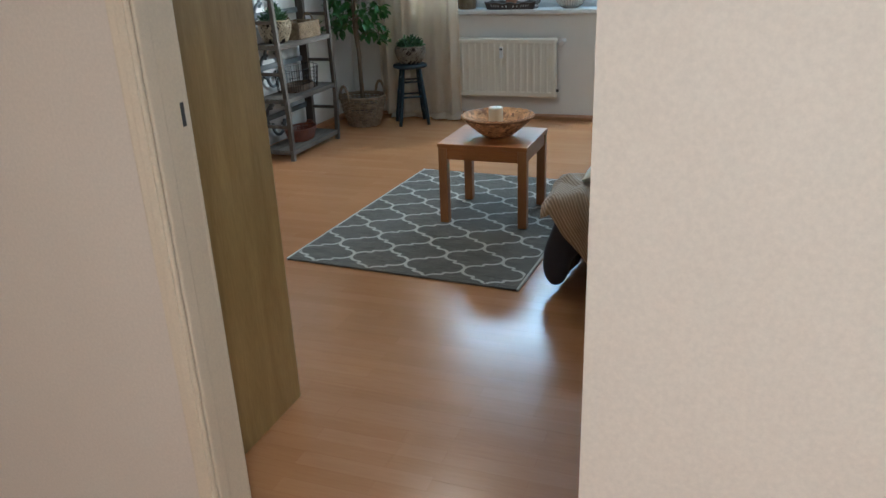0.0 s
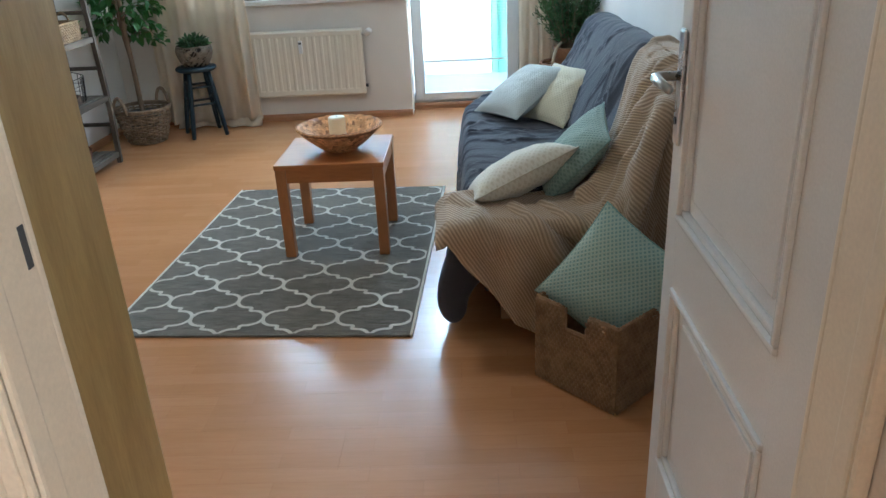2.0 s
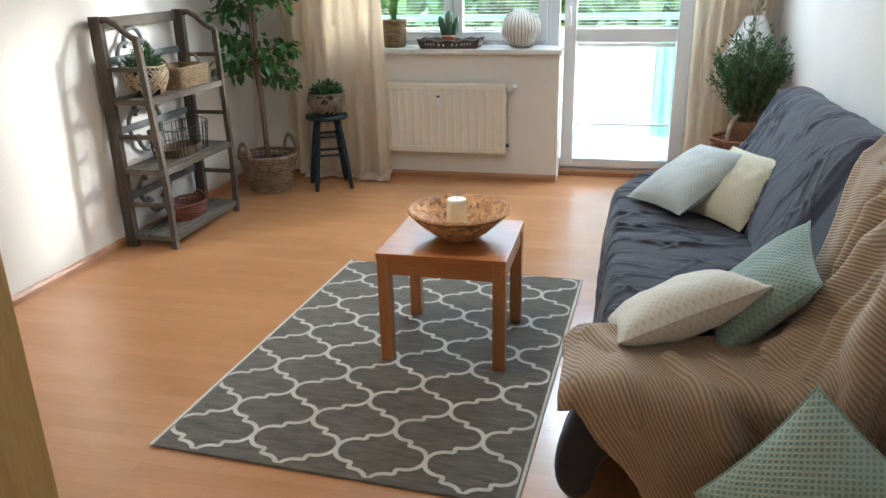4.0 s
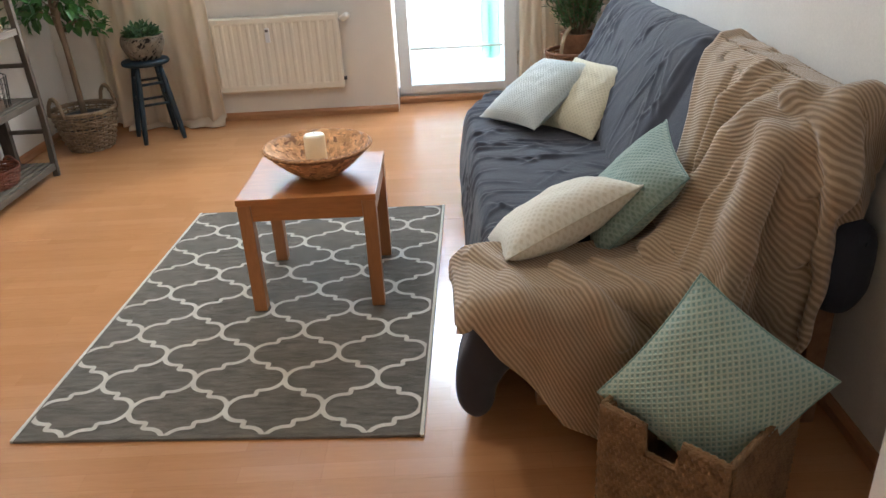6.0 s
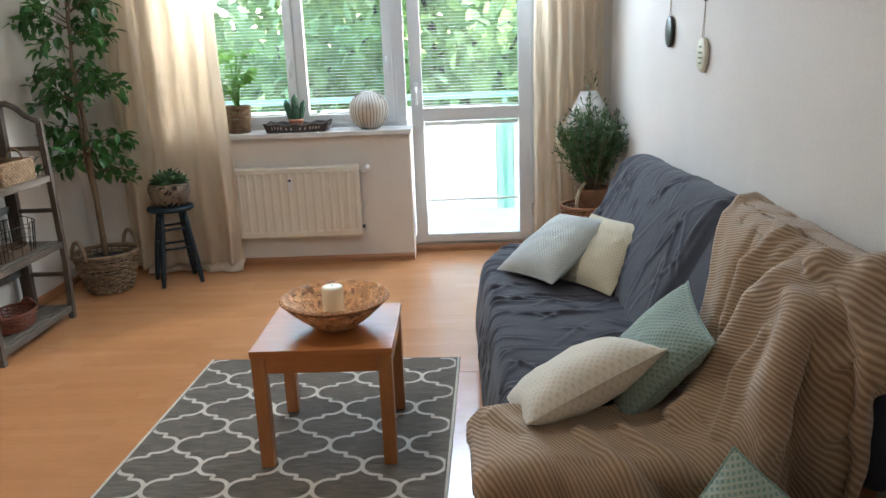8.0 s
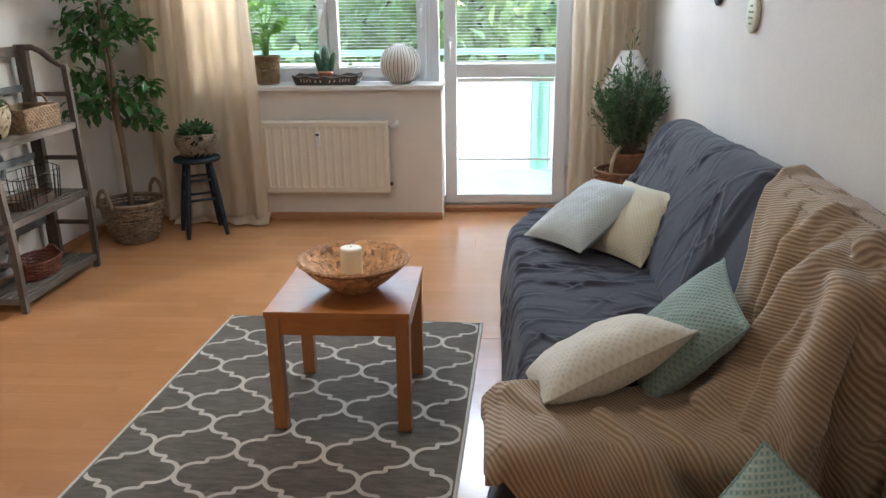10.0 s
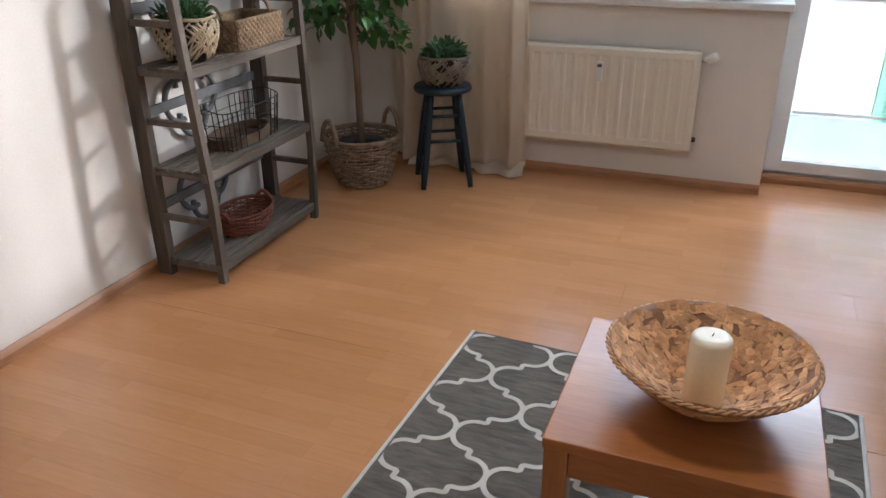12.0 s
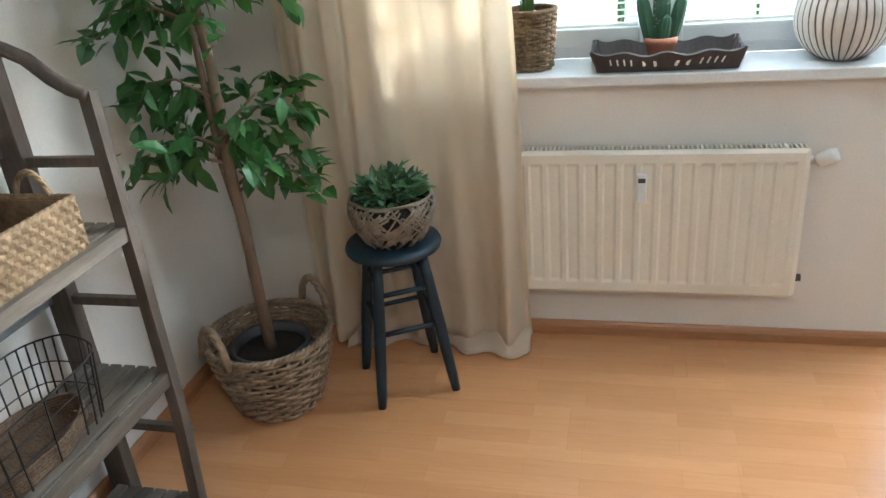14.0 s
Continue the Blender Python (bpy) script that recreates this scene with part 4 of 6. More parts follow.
def leaf_blade(b, base, direction, normal, length, width, droop=0.2, cup=0.25):
    """A pointed leaf, folded along its midrib and bent down."""
    d, n = direction.normalized(), normal.normalized()
    s = d.cross(n).normalized()
    n = s.cross(d)
    mid = [base + d * (length * f) - n * (droop * length * f * f) for f in (0, 0.35, 0.7, 1.0)]
    w = (0.12, 0.5, 0.36)
    lft = [b.verts.new(mid[i] + s * (w[i] * width) + n * (cup * w[i] * width)) for i in range(3)]
    rgt = [b.verts.new(mid[i] - s * (w[i] * width) + n * (cup * w[i] * width)) for i in range(3)]
    ctr = [b.verts.new(m) for m in mid]
    for i in range(2):
        b.faces.new((lft[i], ctr[i], ctr[i + 1], lft[i + 1]))
        b.faces.new((ctr[i], rgt[i], rgt[i + 1], ctr[i + 1]))
    b.faces.new((lft[2], ctr[2], ctr[3]))
    b.faces.new((ctr[2], rgt[2], ctr[3]))


def vary_by_island(mat, low, high):
    nt = mat.node_tree
    g = nt.nodes.new("ShaderNodeNewGeometry")
    t = ramp_between(nt, g.outputs["Random Per Island"], low, high, 0, 1).outputs["Color"]
    p = nt.nodes["Principled BSDF"]
    o = p.inputs["Base Color"].links[0].from_socket
    nt.links.new(mixed(nt, 'MULTIPLY', 1.0, o, t), p.inputs["Base Color"])


for key, low, high in (("leaf", (0.55, 0.6, 0.6), (1.5, 1.5, 1.3)), ("leaf_light", (0.6, 0.65, 0.6), (1.3, 1.25, 1.2)), ("shrub", (0.6, 0.6, 0.6), (1.5, 1.5, 1.4)), ("succulent", (0.6, 0.65, 0.65), (1.5, 1.4, 1.2)), ("tree_leaf", (0.45, 0.5, 0.45), (1.6, 1.5, 1.3))):
    vary_by_island(M[key], low, high)


def rnd_dir(rnd, up=0.0):
    a, z = rnd.uniform(0, 2 * math.pi), rnd.uniform(-1, 1)
    s = math.sqrt(1 - z * z)
    return Vector((s * math.cos(a), s * math.sin(a), z + up)).normalized()


tree = thing("ficus_tree", "artificial ficus tree with glossy green leaves", "plant", FX, FY, 0.20)
rnd = random.Random(11)
trunk = [(0.0, 0.0, 0.0), (-0.004, 0.0, 0.18), (-0.012, 0.012, 0.40), (-0.016, 0.005, 0.62), (-0.010, 0.01, 0.90), (-0.022, 0.0, 1.25), (-0.012, 0.01, 1.62)]
part("trunk", tube(trunk, [0.021, 0.019, 0.018, 0.017, 0.015, 0.012, 0.006], 12), M["bark"], tree, "", True)
part("trunk", tube([(0.028 * math.cos(3 * z + 1) + x, 0.028 * math.sin(3 * z + 1) + y, z) for x, y, z in trunk[2:]], [0.010, 0.010, 0.009, 0.008, 0.005], 8), M["bark"], tree, "", True)
limbs, crown = bmesh.new(), bmesh.new()
for k in range(34):
    low, high = ((0.58, 0.88), (1.02, 1.28), (1.38, 1.68))[k % 3]
    z = low + (high - low) * ((k // 3) + rnd.random()) / 12
    a = k * 2.4 + rnd.uniform(-0.4, 0.4)
    reach = rnd.uniform(0.17, 0.33) * (1.0 if z < 1.3 else 1.25 - 0.35 * (z - 1.3)) * (0.75 if z < 0.66 else 1)
    o = Vector((-0.014, 0.006, z - 0.06))
    out = Vector((math.cos(a), math.sin(a), 0))
    # the walls of the corner hold the crown back
    out.x *= 0.85 if out.x < 0 else 1.0
    pts = [o, o + out * reach * 0.45 + Vector((0, 0, 0.07)), o + out * reach * 0.8 + Vector((0, 0, 0.07)), o + out * reach + Vector((0, 0, 0.01))]
    tube(pts, [0.0055, 0.004, 0.003, 0.0015], 5, limbs)
    for _ in range(27):
        f = rnd.uniform(0.25, 1.0)
        i = min(2, int(f * 3))
        g = f * 3 - i
        p = pts[i] * (1 - g) + pts[i + 1] * g + Vector((rnd.gauss(0, 0.03), rnd.gauss(0, 0.03), rnd.gauss(0, 0.03)))
        d = (out * 0.7 + rnd_dir(rnd) * 0.8 + Vector((0, 0, -0.25)))
        leaf_blade(crown, p, d, Vector((rnd.gauss(0, 0.4), rnd.gauss(0, 0.4), 1)), rnd.uniform(0.055, 0.09), rnd.uniform(0.034, 0.05), 0.3)
part("branches", limbs, M["bark"], tree, "", True)["kind"] = "stuff"
part("crown", crown, M["leaf"], tree, "glossy green ficus leaves")

# ---- stool with potted succulent ----
SX, SY = -2.745, 6.352
stool = thing("stool", "dark navy painted round wooden stool by the curtain", "stool", SX, SY, 0, 30)
SH = 0.525
part("seat", lathe(((0, SH - 0.034), (0.135, SH - 0.034), (0.148, SH - 0.027), (0.151, SH - 0.016), (0.145, SH - 0.004), (0.13, SH), (0, SH - 0.002)), 40), M["navy_paint"], stool, "", True)
ends = []
for k in range(4):
    a = radians(45 + 90 * k)
    p, q = Vector((0.178 * math.cos(a), 0.178 * math.sin(a), 0)), Vector((0.098 * math.cos(a), 0.098 * math.sin(a), SH - 0.03))
    ends.append((p, q))
    pts = [p.lerp(q, f) for f in (0, 0.12, 0.5, 0.8, 1)]
    part("leg", tube(pts, [0.0135, 0.0165, 0.0185, 0.017, 0.014], 12), M["navy_paint"], stool, "", True)
for k in range(4):
    p0, q0 = ends[k]
    p1, q1 = ends[(k + 1) % 4]
    for f in ((0.56, 0.82) if k % 2 else (0.50, 0.76)):
        part("rung", tube((p0.lerp(q0, f), p1.lerp(q1, f)), 0.0085, 8), M["navy_paint"], stool, "", True)


def twig_pot(name, label, x, y, z, r, h, strands, thick, mat, seed, bulge=1.18):
    """A pot of criss-crossed twigs round a dark core."""
    t = thing(name, label, "plant pot", x, y, z)
    rn = random.Random(seed)

    def rad(f):
        return r * (0.72 + (bulge - 0.72) * math.sin(math.pi * min(1, f * 0.95 + 0.05) * 0.62) - 0.20 * max(0, f - 0.75))
    prof = [(0, 0.004)] + [(rad(f) - thick * 1.5, f * h) for f in (0.02, 0.25, 0.5, 0.75, 0.97)] + [(rad(0.97) - thick * 3, h * 0.97), (rad(0.8) - thick * 3.5, h * 0.8), (0, h * 0.78)]
    part("liner", lathe(prof, 28), M["soil"], t, "", True)
    b = bmesh.new()
    for _ in range(strands):
        a0, turn = rn.uniform(0, 6.28), rn.choice((-1, 1)) * rn.uniform(0.35, 1.5)
        f0 = rn.uniform(0.0, 0.25)
        f1 = rn.uniform(0.75, 1.0)
        pts = []
        for k in range(9):
            f = f0 + (f1 - f0) * k / 8
            a = a0 + turn * k / 8
            rr = rad(f) + rn.uniform(-0.3, 0.6) * thick
            pts.append((rr * math.cos(a), rr * math.sin(a), max(thick, f * h)))
        tube(pts, thick, 5, b)
    part("twig_weave", b, mat, t, "", True)
    b = bmesh.new()
    for k in range(3):
        tube([((rad(0.98) + 0.5 * thick * math.sin(7 * a + k)) * math.cos(a), (rad(0.98) + 0.5 * thick * math.sin(7 * a + k)) * math.sin(a), h - 0.006 + k * thick * 0.9 + 0.002 * math.sin(5 * a)) for a in (2 * math.pi * i / 48 for i in range(48))], thick * 0.9, 5, b, True)
    part("rim", b, mat, t, "", True)
    return t


def bushy(name, label, x, y, z, r, h, count, mat, length, width, seed, droop=0.1, squash=1.0):
    t = thing(name, label, "plant", x, y, z)
    rn = random.Random(seed)
    b, st = bmesh.new(), bmesh.new()
    for _ in range(count):
        a, q = rn.uniform(0, 6.28), math.sqrt(rn.random())
        base = Vector((q * r * math.cos(a), q * r * math.sin(a), rn.uniform(0.0, h * (1 - 0.6 * q * q))))
        d = (Vector((math.cos(a) * q, math.sin(a) * q, 0.5)) + rnd_dir(rn) * 0.7)
        leaf_blade(b, base, d, Vector((rn.gauss(0, 0.5), rn.gauss(0, 0.5), 1)), rn.uniform(0.7, 1.2) * length, width * rn.uniform(0.8, 1.2), droop)
    for _ in range(14):
        a, q = rn.uniform(0, 6.28), math.sqrt(rn.random()) * 0.8
        tube(((q * r * 0.4 * math.cos(a), q * r * 0.4 * math.sin(a), -0.04), (q * r * math.cos(a), q * r * math.sin(a), h * 0.7)), 0.002, 4, st)
    part("stems", st, mat, t)
    part("leaves", b, mat, t)
    return t


twig_pot("twig_pot", "round grey pot woven from twigs standing on the stool", SX + 0.01, SY - 0.005, SH, 0.112, 0.150, 170, 0.0032, M["twig"], 3)
bushy("succulent", "small green succulent growing in the twig pot", SX + 0.01, SY - 0.005, SH + 0.125, 0.098, 0.105, 260, M["succulent"], 0.045, 0.022, 4)

# ---- folding shelf ----
S_Y0, S_Y1, S_XB, S_XF = 4.915, 5.665, -3.425, -3.142
shelf = thing("shelf_rack", "weathered grey-brown wooden folding shelf against the wall", "shelf", S_XB, S_Y0, 0)
SD, SW = S_XF - S_XB, S_Y1 - S_Y0


def front_x(z):
    return SD - 0.050 * max(0, z - 0.35) / 0.8


side_z = (0.065, 0.255, 0.448, 0.640, 0.832, 1.00)
for y, name in ((0.0, "near"), (SW - 0.028, "far")):
    part("back_post", box(-0.022, y - 0.006 + (0.065 if name == "far" else 0), 0, 0.044, y + 0.032 + (0.065 if name == "far" else 0), 1.27, 0.003), M["grey_wood_z"], shelf)
    lean = 0.085 if name == "far" else 0.0
    pts = [(front_x(z), y + 0.014 + lean * z / 1.15, z) for z in (0.0, 0.35, 0.8, 1.155)]
    b = tube(pts, 0.0215, 4)
    part("front_leg", b, M["grey_wood_z"], shelf)
    y += 0.75 * lean
    arm = [(0.02, y + 0.014, 1.245), (0.07, y + 0.014, 1.255), (0.12, y + 0.014, 1.232), (0.17, y + 0.014, 1.188), (0.21, y + 0.014, 1.163), (front_x(1.15) + 0.012, y + 0.014, 1.152)]
    part("arm", tube(arm, 0.017, 8), M["grey_wood_z"], shelf, "curved top arm", True)
    for z in (0.255, 0.640, 1.00):
        part("side_rail", box(0.03, y + 0.004, z - 0.012, front_x(z) - 0.008, y + 0.024, z + 0.012, 0.003), M["grey_wood_z"], shelf)
BASE_W = SW
for z in (0.065, 0.448, 0.832):
    SW = BASE_W + 0.074 * z
    fx = front_x(z) + 0.012
    tier = part("tier", box(fx - 0.024, -0.006, z - 0.022, fx - 0.002, SW + 0.006, z + 0.014, 0.003), M["grey_wood"], shelf)
    part("tier_rail", box(0.022, 0.002, z - 0.020, 0.040, SW - 0.002, z + 0.006, 0.003), M["grey_wood"], tier)
    for y in (0.004, SW - 0.026):
        part("tier_rail", box(0.040, y, z - 0.020, fx - 0.024, y + 0.022, z + 0.003, 0.003), M["grey_wood"], tier)
    n = 6
    for k in range(n):
        x0 = 0.030 + k * (fx - 0.055) / n
        part("slat", box(x0, 0.002, z + 0.004, x0 + (fx - 0.055) / n - 0.009, SW - 0.002, z + 0.014, 0.002), M["grey_wood"], tier)
SW = BASE_W + 0.06
part("top_rail", box(-0.020, 0.0, 1.205, 0.0, SW, 1.262, 0.004), M["grey_wood"], shelf)
for z in (0.275, 0.655, 1.035):
    b = box(-0.014, 0.03, z - 0.020, -0.002, SW - 0.03, z + 0.020, 0.003)
    part("back_rail", b, M["ornament"], shelf, "grey back rail")
    yc = SW / 2 - 0.06
    b = bmesh.new()
    lobe, off = 0.084, 0.074
    for oy, oz, a0 in ((0, off, -0.25), (off, 0, -0.25 - math.pi / 2), (0, -off, -0.25 - math.pi), (-off, 0, -0.25 + math.pi / 2)):
        pts = [(-0.020, yc + oy + lobe * math.cos(a0 + t), z + oz + lobe * math.sin(a0 + t)) for t in np.linspace(0, math.pi + 0.5, 16)]
        tube(pts, 0.0125, 6, b)
    part("quatrefoil", b, M["ornament"], shelf, "grey quatrefoil ornament on the back", True)


def block_basket(name, label, x, y, z, w, d, h, t, mat, rz=0, rows=10, bead=0.030, notch=False, category="basket", group=""):
    """A square basket with plaited walls: staggered bead-like stitches on a solid core."""
    th = thing(name, label, category, x, y, z, rz, group)
    part("bottom", box(-w / 2 + t, -d / 2 + t, 0.002, w / 2 - t, d / 2 - t, 0.014), mat, th)
    rn = random.Random(int(1000 * (abs(x) + y)))
    for face, (a0, a1, fixed) in enumerate(((-w / 2, w / 2, -d / 2), (-w / 2, w / 2, d / 2), (-d / 2, d / 2, -w / 2), (-d / 2, d / 2, w / 2))):
        cut = notch and face == 0
        b = bmesh.new()
        spans = [(a0, a1, 0.0, h - 0.004)]
        if cut:
            spans = [(a0, a0 + 0.36 * (a1 - a0), 0, h - 0.004), (a0 + 0.64 * (a1 - a0), a1, 0, h - 0.004), (a0 + 0.36 * (a1 - a0), a0 + 0.64 * (a1 - a0), 0, h * 0.74)]
        inset = t * 0.5 if face in (0, 2) else -t * 0.5
        for s0, s1, z0, z1 in spans:
            if face < 2:
                box(s0, fixed + inset - t / 2 + 0.003, z0 + 0.003, s1, fixed + inset + t / 2 - 0.003, z1, 0.001, b)
            else:
                box(fixed + inset - t / 2 + 0.003, s0 + t, z0 + 0.003, fixed + inset + t / 2 - 0.003, s1 - t, z1, 0.001, b)
        rh = h / rows
        n = max(3, int((a1 - a0) / bead))
        bw = (a1 - a0) / n
        sgn = -1 if face in (0, 2) else 1
        for row in range(rows):
            zc = (row + 0.5) * rh
            for k in range(n + 1):
                c = a0 + (k + (0.5 if row % 2 else 0.0)) * bw
                lo, hi = max(a0, c - bw * 0.62), min(a1, c + bw * 0.62)
                if hi - lo < bw * 0.3:
                    continue
                f = (c - a0) / (a1 - a0)
                if cut and 0.36 < f < 0.64 and zc > h * 0.72:
                    continue
                out = fixed + sgn * 0.003
                lift = rn.uniform(-0.1, 0.1) * rh
                vs = []
                for u, v, o in ((lo, -0.52, 0), (lo, 0.30, 0), ((lo + hi) / 2 - bw * 0.2, 0.62, sgn * 0.004), (hi, 0.52, 0), (hi, -0.30, 0), ((lo + hi) / 2 + bw * 0.2, -0.62, sgn * 0.004)):
                    p = (u, out + o, max(0.001, min(h, zc + lift + v * rh)))
                    vs.append(b.verts.new(p if face < 2 else (p[1], p[0], p[2])))
                mid = ((lo + hi) / 2, out + sgn * 0.007, min(h, zc + lift))
                c0 = b.verts.new(mid if face < 2 else (mid[1], mid[0], mid[2]))
                for i in range(6):
                    b.faces.new((vs[i], vs[(i + 1) % 6], c0))
        part("wall", b, mat, th, "", False)
    b = bmesh.new()
    for s in (0, 1, 2):
        pts, per = [], 120
        corner = [(-w / 2, -d / 2), (w / 2, -d / 2), (w / 2, d / 2), (-w / 2, d / 2)]
        for i in range(4):
            p, q = corner[i], corner[(i + 1) % 4]
            for k in range(per // 4):
                f = k / (per / 4)
                px, py = p[0] + (q[0] - p[0]) * f, p[1] + (q[1] - p[1]) * f
                if notch and i == 0 and 0.36 < f < 0.64:
                    zz = h * 0.75
                else:
                    zz = h
                tt = 2 * math.pi * (k / 5 + s / 3)
                pts.append((px * 0.98 + 0.003 * math.cos(tt), py * 0.98 + 0.003 * math.sin(tt), zz + 0.0035 * math.sin(tt)))
        tube(pts, 0.0055, 5, b, True)
    part("rim", b, mat, th, "plaited rim", True)
    return th


SHZ = 0.014
twig_pot("rattan_pot", "round pale rattan pot on the top tier of the shelf", -3.275, 5.085, 0.832 + SHZ, 0.100, 0.160, 120, 0.0036, M["rattan"], 8)
bushy("fern", "small feathery green plant in the rattan pot", -3.275, 5.085, 0.832 + SHZ + 0.125, 0.085, 0.13, 420, M["shrub"], 0.05, 0.010, 9)
bb = block_basket("seagrass_basket", "rectangular seagrass basket with loop handles on the shelf", -3.285, 5.43, 0.832 + SHZ, 0.20, 0.33, 0.115, 0.014, M["seagrass"], 0, 8, 0.026)
ear_handle(0.165, radians(90), 0.11, 0.09, 0.06, 0.008, M["seagrass"], bb)
ear_handle(0.165, radians(-90), 0.11, 0.09, 0.06, 0.008, M["seagrass"], bb)


def wire_basket(x, y, z):
    t = thing("wire_basket", "black wire basket with a woven seagrass base on the shelf", "basket", x, y, z)
    b = bmesh.new()
    rn = random.Random(3)
    for k in range(6):
        b = bmesh.new()
        tube([((0.098 + 0.0 * k) * 0.92 * math.cos(a) * (1 + 0.02 * math.sin(8 * a)), 0.188 * 0.92 * math.sin(a), 0.006 + 0.0075 * k) for a in (2 * math.pi * i / 40 for i in range(40))], 0.0052, 5, b, True)
        part("coil", b, M["seagrass_deep"], t, "woven seagrass base", True)
    part("bottom", box(-0.075, -0.155, 0.002, 0.075, 0.155, 0.010, 0.002), M["seagrass_deep"], t)

    def outline(f, z):
        s = 1 + 0.10 * f
        return [(s * 0.098 * math.copysign(abs(math.cos(a)) ** 0.5, math.cos(a)), s * 0.192 * math.copysign(abs(math.sin(a)) ** 0.5, math.sin(a)), z) for a in (2 * math.pi * i / 60 for i in range(60))]
    for f, z in ((0.0, 0.065), (0.5, 0.115), (1.0, 0.165)):
        pts = outline(f, z)
        if f == 1.0:
            pts = [(px, py, pz + 0.018 * math.exp(-(px / 0.05) ** 2)) for px, py, pz in pts]
        part("hoop", tube(pts, 0.0024 if f == 1.0 else 0.0017, 5, None, True), M["wire"], t)
    low, high = outline(0, 0.006), outline(1.0, 0.165)
    for i in range(0, 60, 2):
        px, py, pz = high[i]
        part("wire", tube((low[i], (px, py, pz + 0.018 * math.exp(-(px / 0.05) ** 2))), 0.0021, 4), M["wire"], t)
    return t


wire_basket(-3.28, 5.335, 0.448 + SHZ)
round_basket("oval_wicker_basket", "oval reddish-brown wicker basket on the lowest tier", -3.265, 5.28, 0.120, 0.152, 0.095, 10, 24, 0.0045, M["wicker_red"], 0, handles=(radians(90), radians(270)), hw=0.07, hh=0.035, z=0.065 + SHZ, seed=6, sx=0.70)


# ---- sofa ----
def smooth_loop(pts, times=2):
    for _ in range(times):
        out = []
        for i, p in enumerate(pts):
            q = pts[(i + 1) % len(pts)]
            out += [(0.75 * p[0] + 0.25 * q[0], 0.75 * p[1] + 0.25 * q[1]), (0.25 * p[0] + 0.75 * q[0], 0.25 * p[1] + 0.75 * q[1])]
        pts = out
    return pts


def even_loop(pts, count):
    """The same outline with points at even steps."""
    p = np.array(list(pts) + [pts[0]])
    run = np.concatenate(([0.0], np.cumsum(np.hypot(*np.diff(p, axis=0).T))))
    at = np.linspace(0, run[-1], count, endpoint=False)
    return list(zip(np.interp(at, run, p[:, 0]).tolist(), np.interp(at, run, p[:, 1]).tolist()))


def upholstered(profile, y0, y1, steps, wrinkle, soft, plan=None):
    """A padded body: a closed (x, z) outline drawn along y, with soft ends and creased cloth."""
    pts = even_loop(smooth_loop(profile, 3), 230)
    n = len(pts)
    area = sum(pts[i][0] * pts[(i + 1) % n][1] - pts[(i + 1) % n][0] * pts[i][1] for i in range(n))
    sg = 1 if area > 0 else -1
    nor = []
    for i in range(n):
        a, c = pts[i - 1], pts[(i + 1) % n]
        d = Vector((c[0] - a[0], c[1] - a[1])).normalized()
        nor.append((sg * d.y, -sg * d.x))
    b = bmesh.new()
    rings = []
    for j in range(steps + 1):
        f = j / steps
        y = y0 + (y1 - y0) * f
        e = min(f, 1 - f) * (y1 - y0)
        inset = soft * (1 - math.sqrt(max(0.0, 1 - (1 - min(1, e / soft)) ** 2)))
        ring = []
        for i, (x, z) in enumerate(pts):
            w = wrinkle(x, y, z) if e > 0.001 else 0
            xx, zz = x + nor[i][0] * (w - inset), z + nor[i][1] * (w - inset)
            if plan:
                xx = plan(xx, y)
            ring.append(b.verts.new((xx, y, zz)))
        rings.append(ring)
    for r0, r1 in zip(rings, rings[1:]):
        for i in range(n):
            b.faces.new((r0[i], r0[(i + 1) % n], r1[(i + 1) % n], r1[i]))
    b.faces.new(rings[0][::-1])
    b.faces.new(rings[-1])
    return b


def ridges(t, sharp=2.0):
    return (0.5 + 0.5 * math.sin(t)) ** sharp


def creases(count, y0, y1, a0, a1, lean, spread, length, height, seed):
    """Random long creases on the flat cloth (a across, y along), sorted into strips of y."""
    rn = random.Random(seed)
    strips = collections.defaultdict(list)
    for _ in range(count):
        a, y, d = rn.uniform(a0, a1), rn.uniform(y0, y1), radians(rn.gauss(lean, spread))
        half, w, h = 0.5 * rn.uniform(*length), rn.uniform(0.009, 0.017), height * rn.uniform(0.5, 1.2)
        c = (a, y, math.cos(d), math.sin(d), half, w, h, rn.uniform(-0.5, 0.5) / half)
        for k in range(int((y - half - 0.05) / 0.05), int((y + half + 0.05) / 0.05) + 1):
            strips[k].append(c)
    return strips


def crease_height(strips, a, y):
    total = 0.0
    for ca, cy, dc, ds, half, w, h, bow in strips[int(y / 0.05)]:
        da, dy = a - ca, y - cy
        t = da * dc + dy * ds
        if abs(t) < half:
            n = (-da * ds + dy * dc - 0.12 * bow * t * t * half) / w
            if abs(n) < 3:
                # a sharp ridge with a shallow trough on one side
                total += h * (1 - (t / half) ** 2) * (math.exp(-n * n) - 0.5 * math.exp(-(n - 1.5) ** 2))
    return max(-0.010, min(0.016, total))


SEAT_CREASES = creases(150, 3.25, 5.32, -1.10, -0.16, 8, 24, (0.12, 0.50), 0.0105, 51)
BACK_CREASES = creases(60, 3.80, 5.32, 0.42, 1.02, 6, 26, (0.12, 0.55), 0.0065, 52)


def seat_wrinkle(x, y, z):
    a = x if z > 0.40 else x - (0.40 - z)
    return 0.004 * fbm(3.0 * x + 2, 5.0 * y, 2 * z) + crease_height(SEAT_CREASES, a, y)


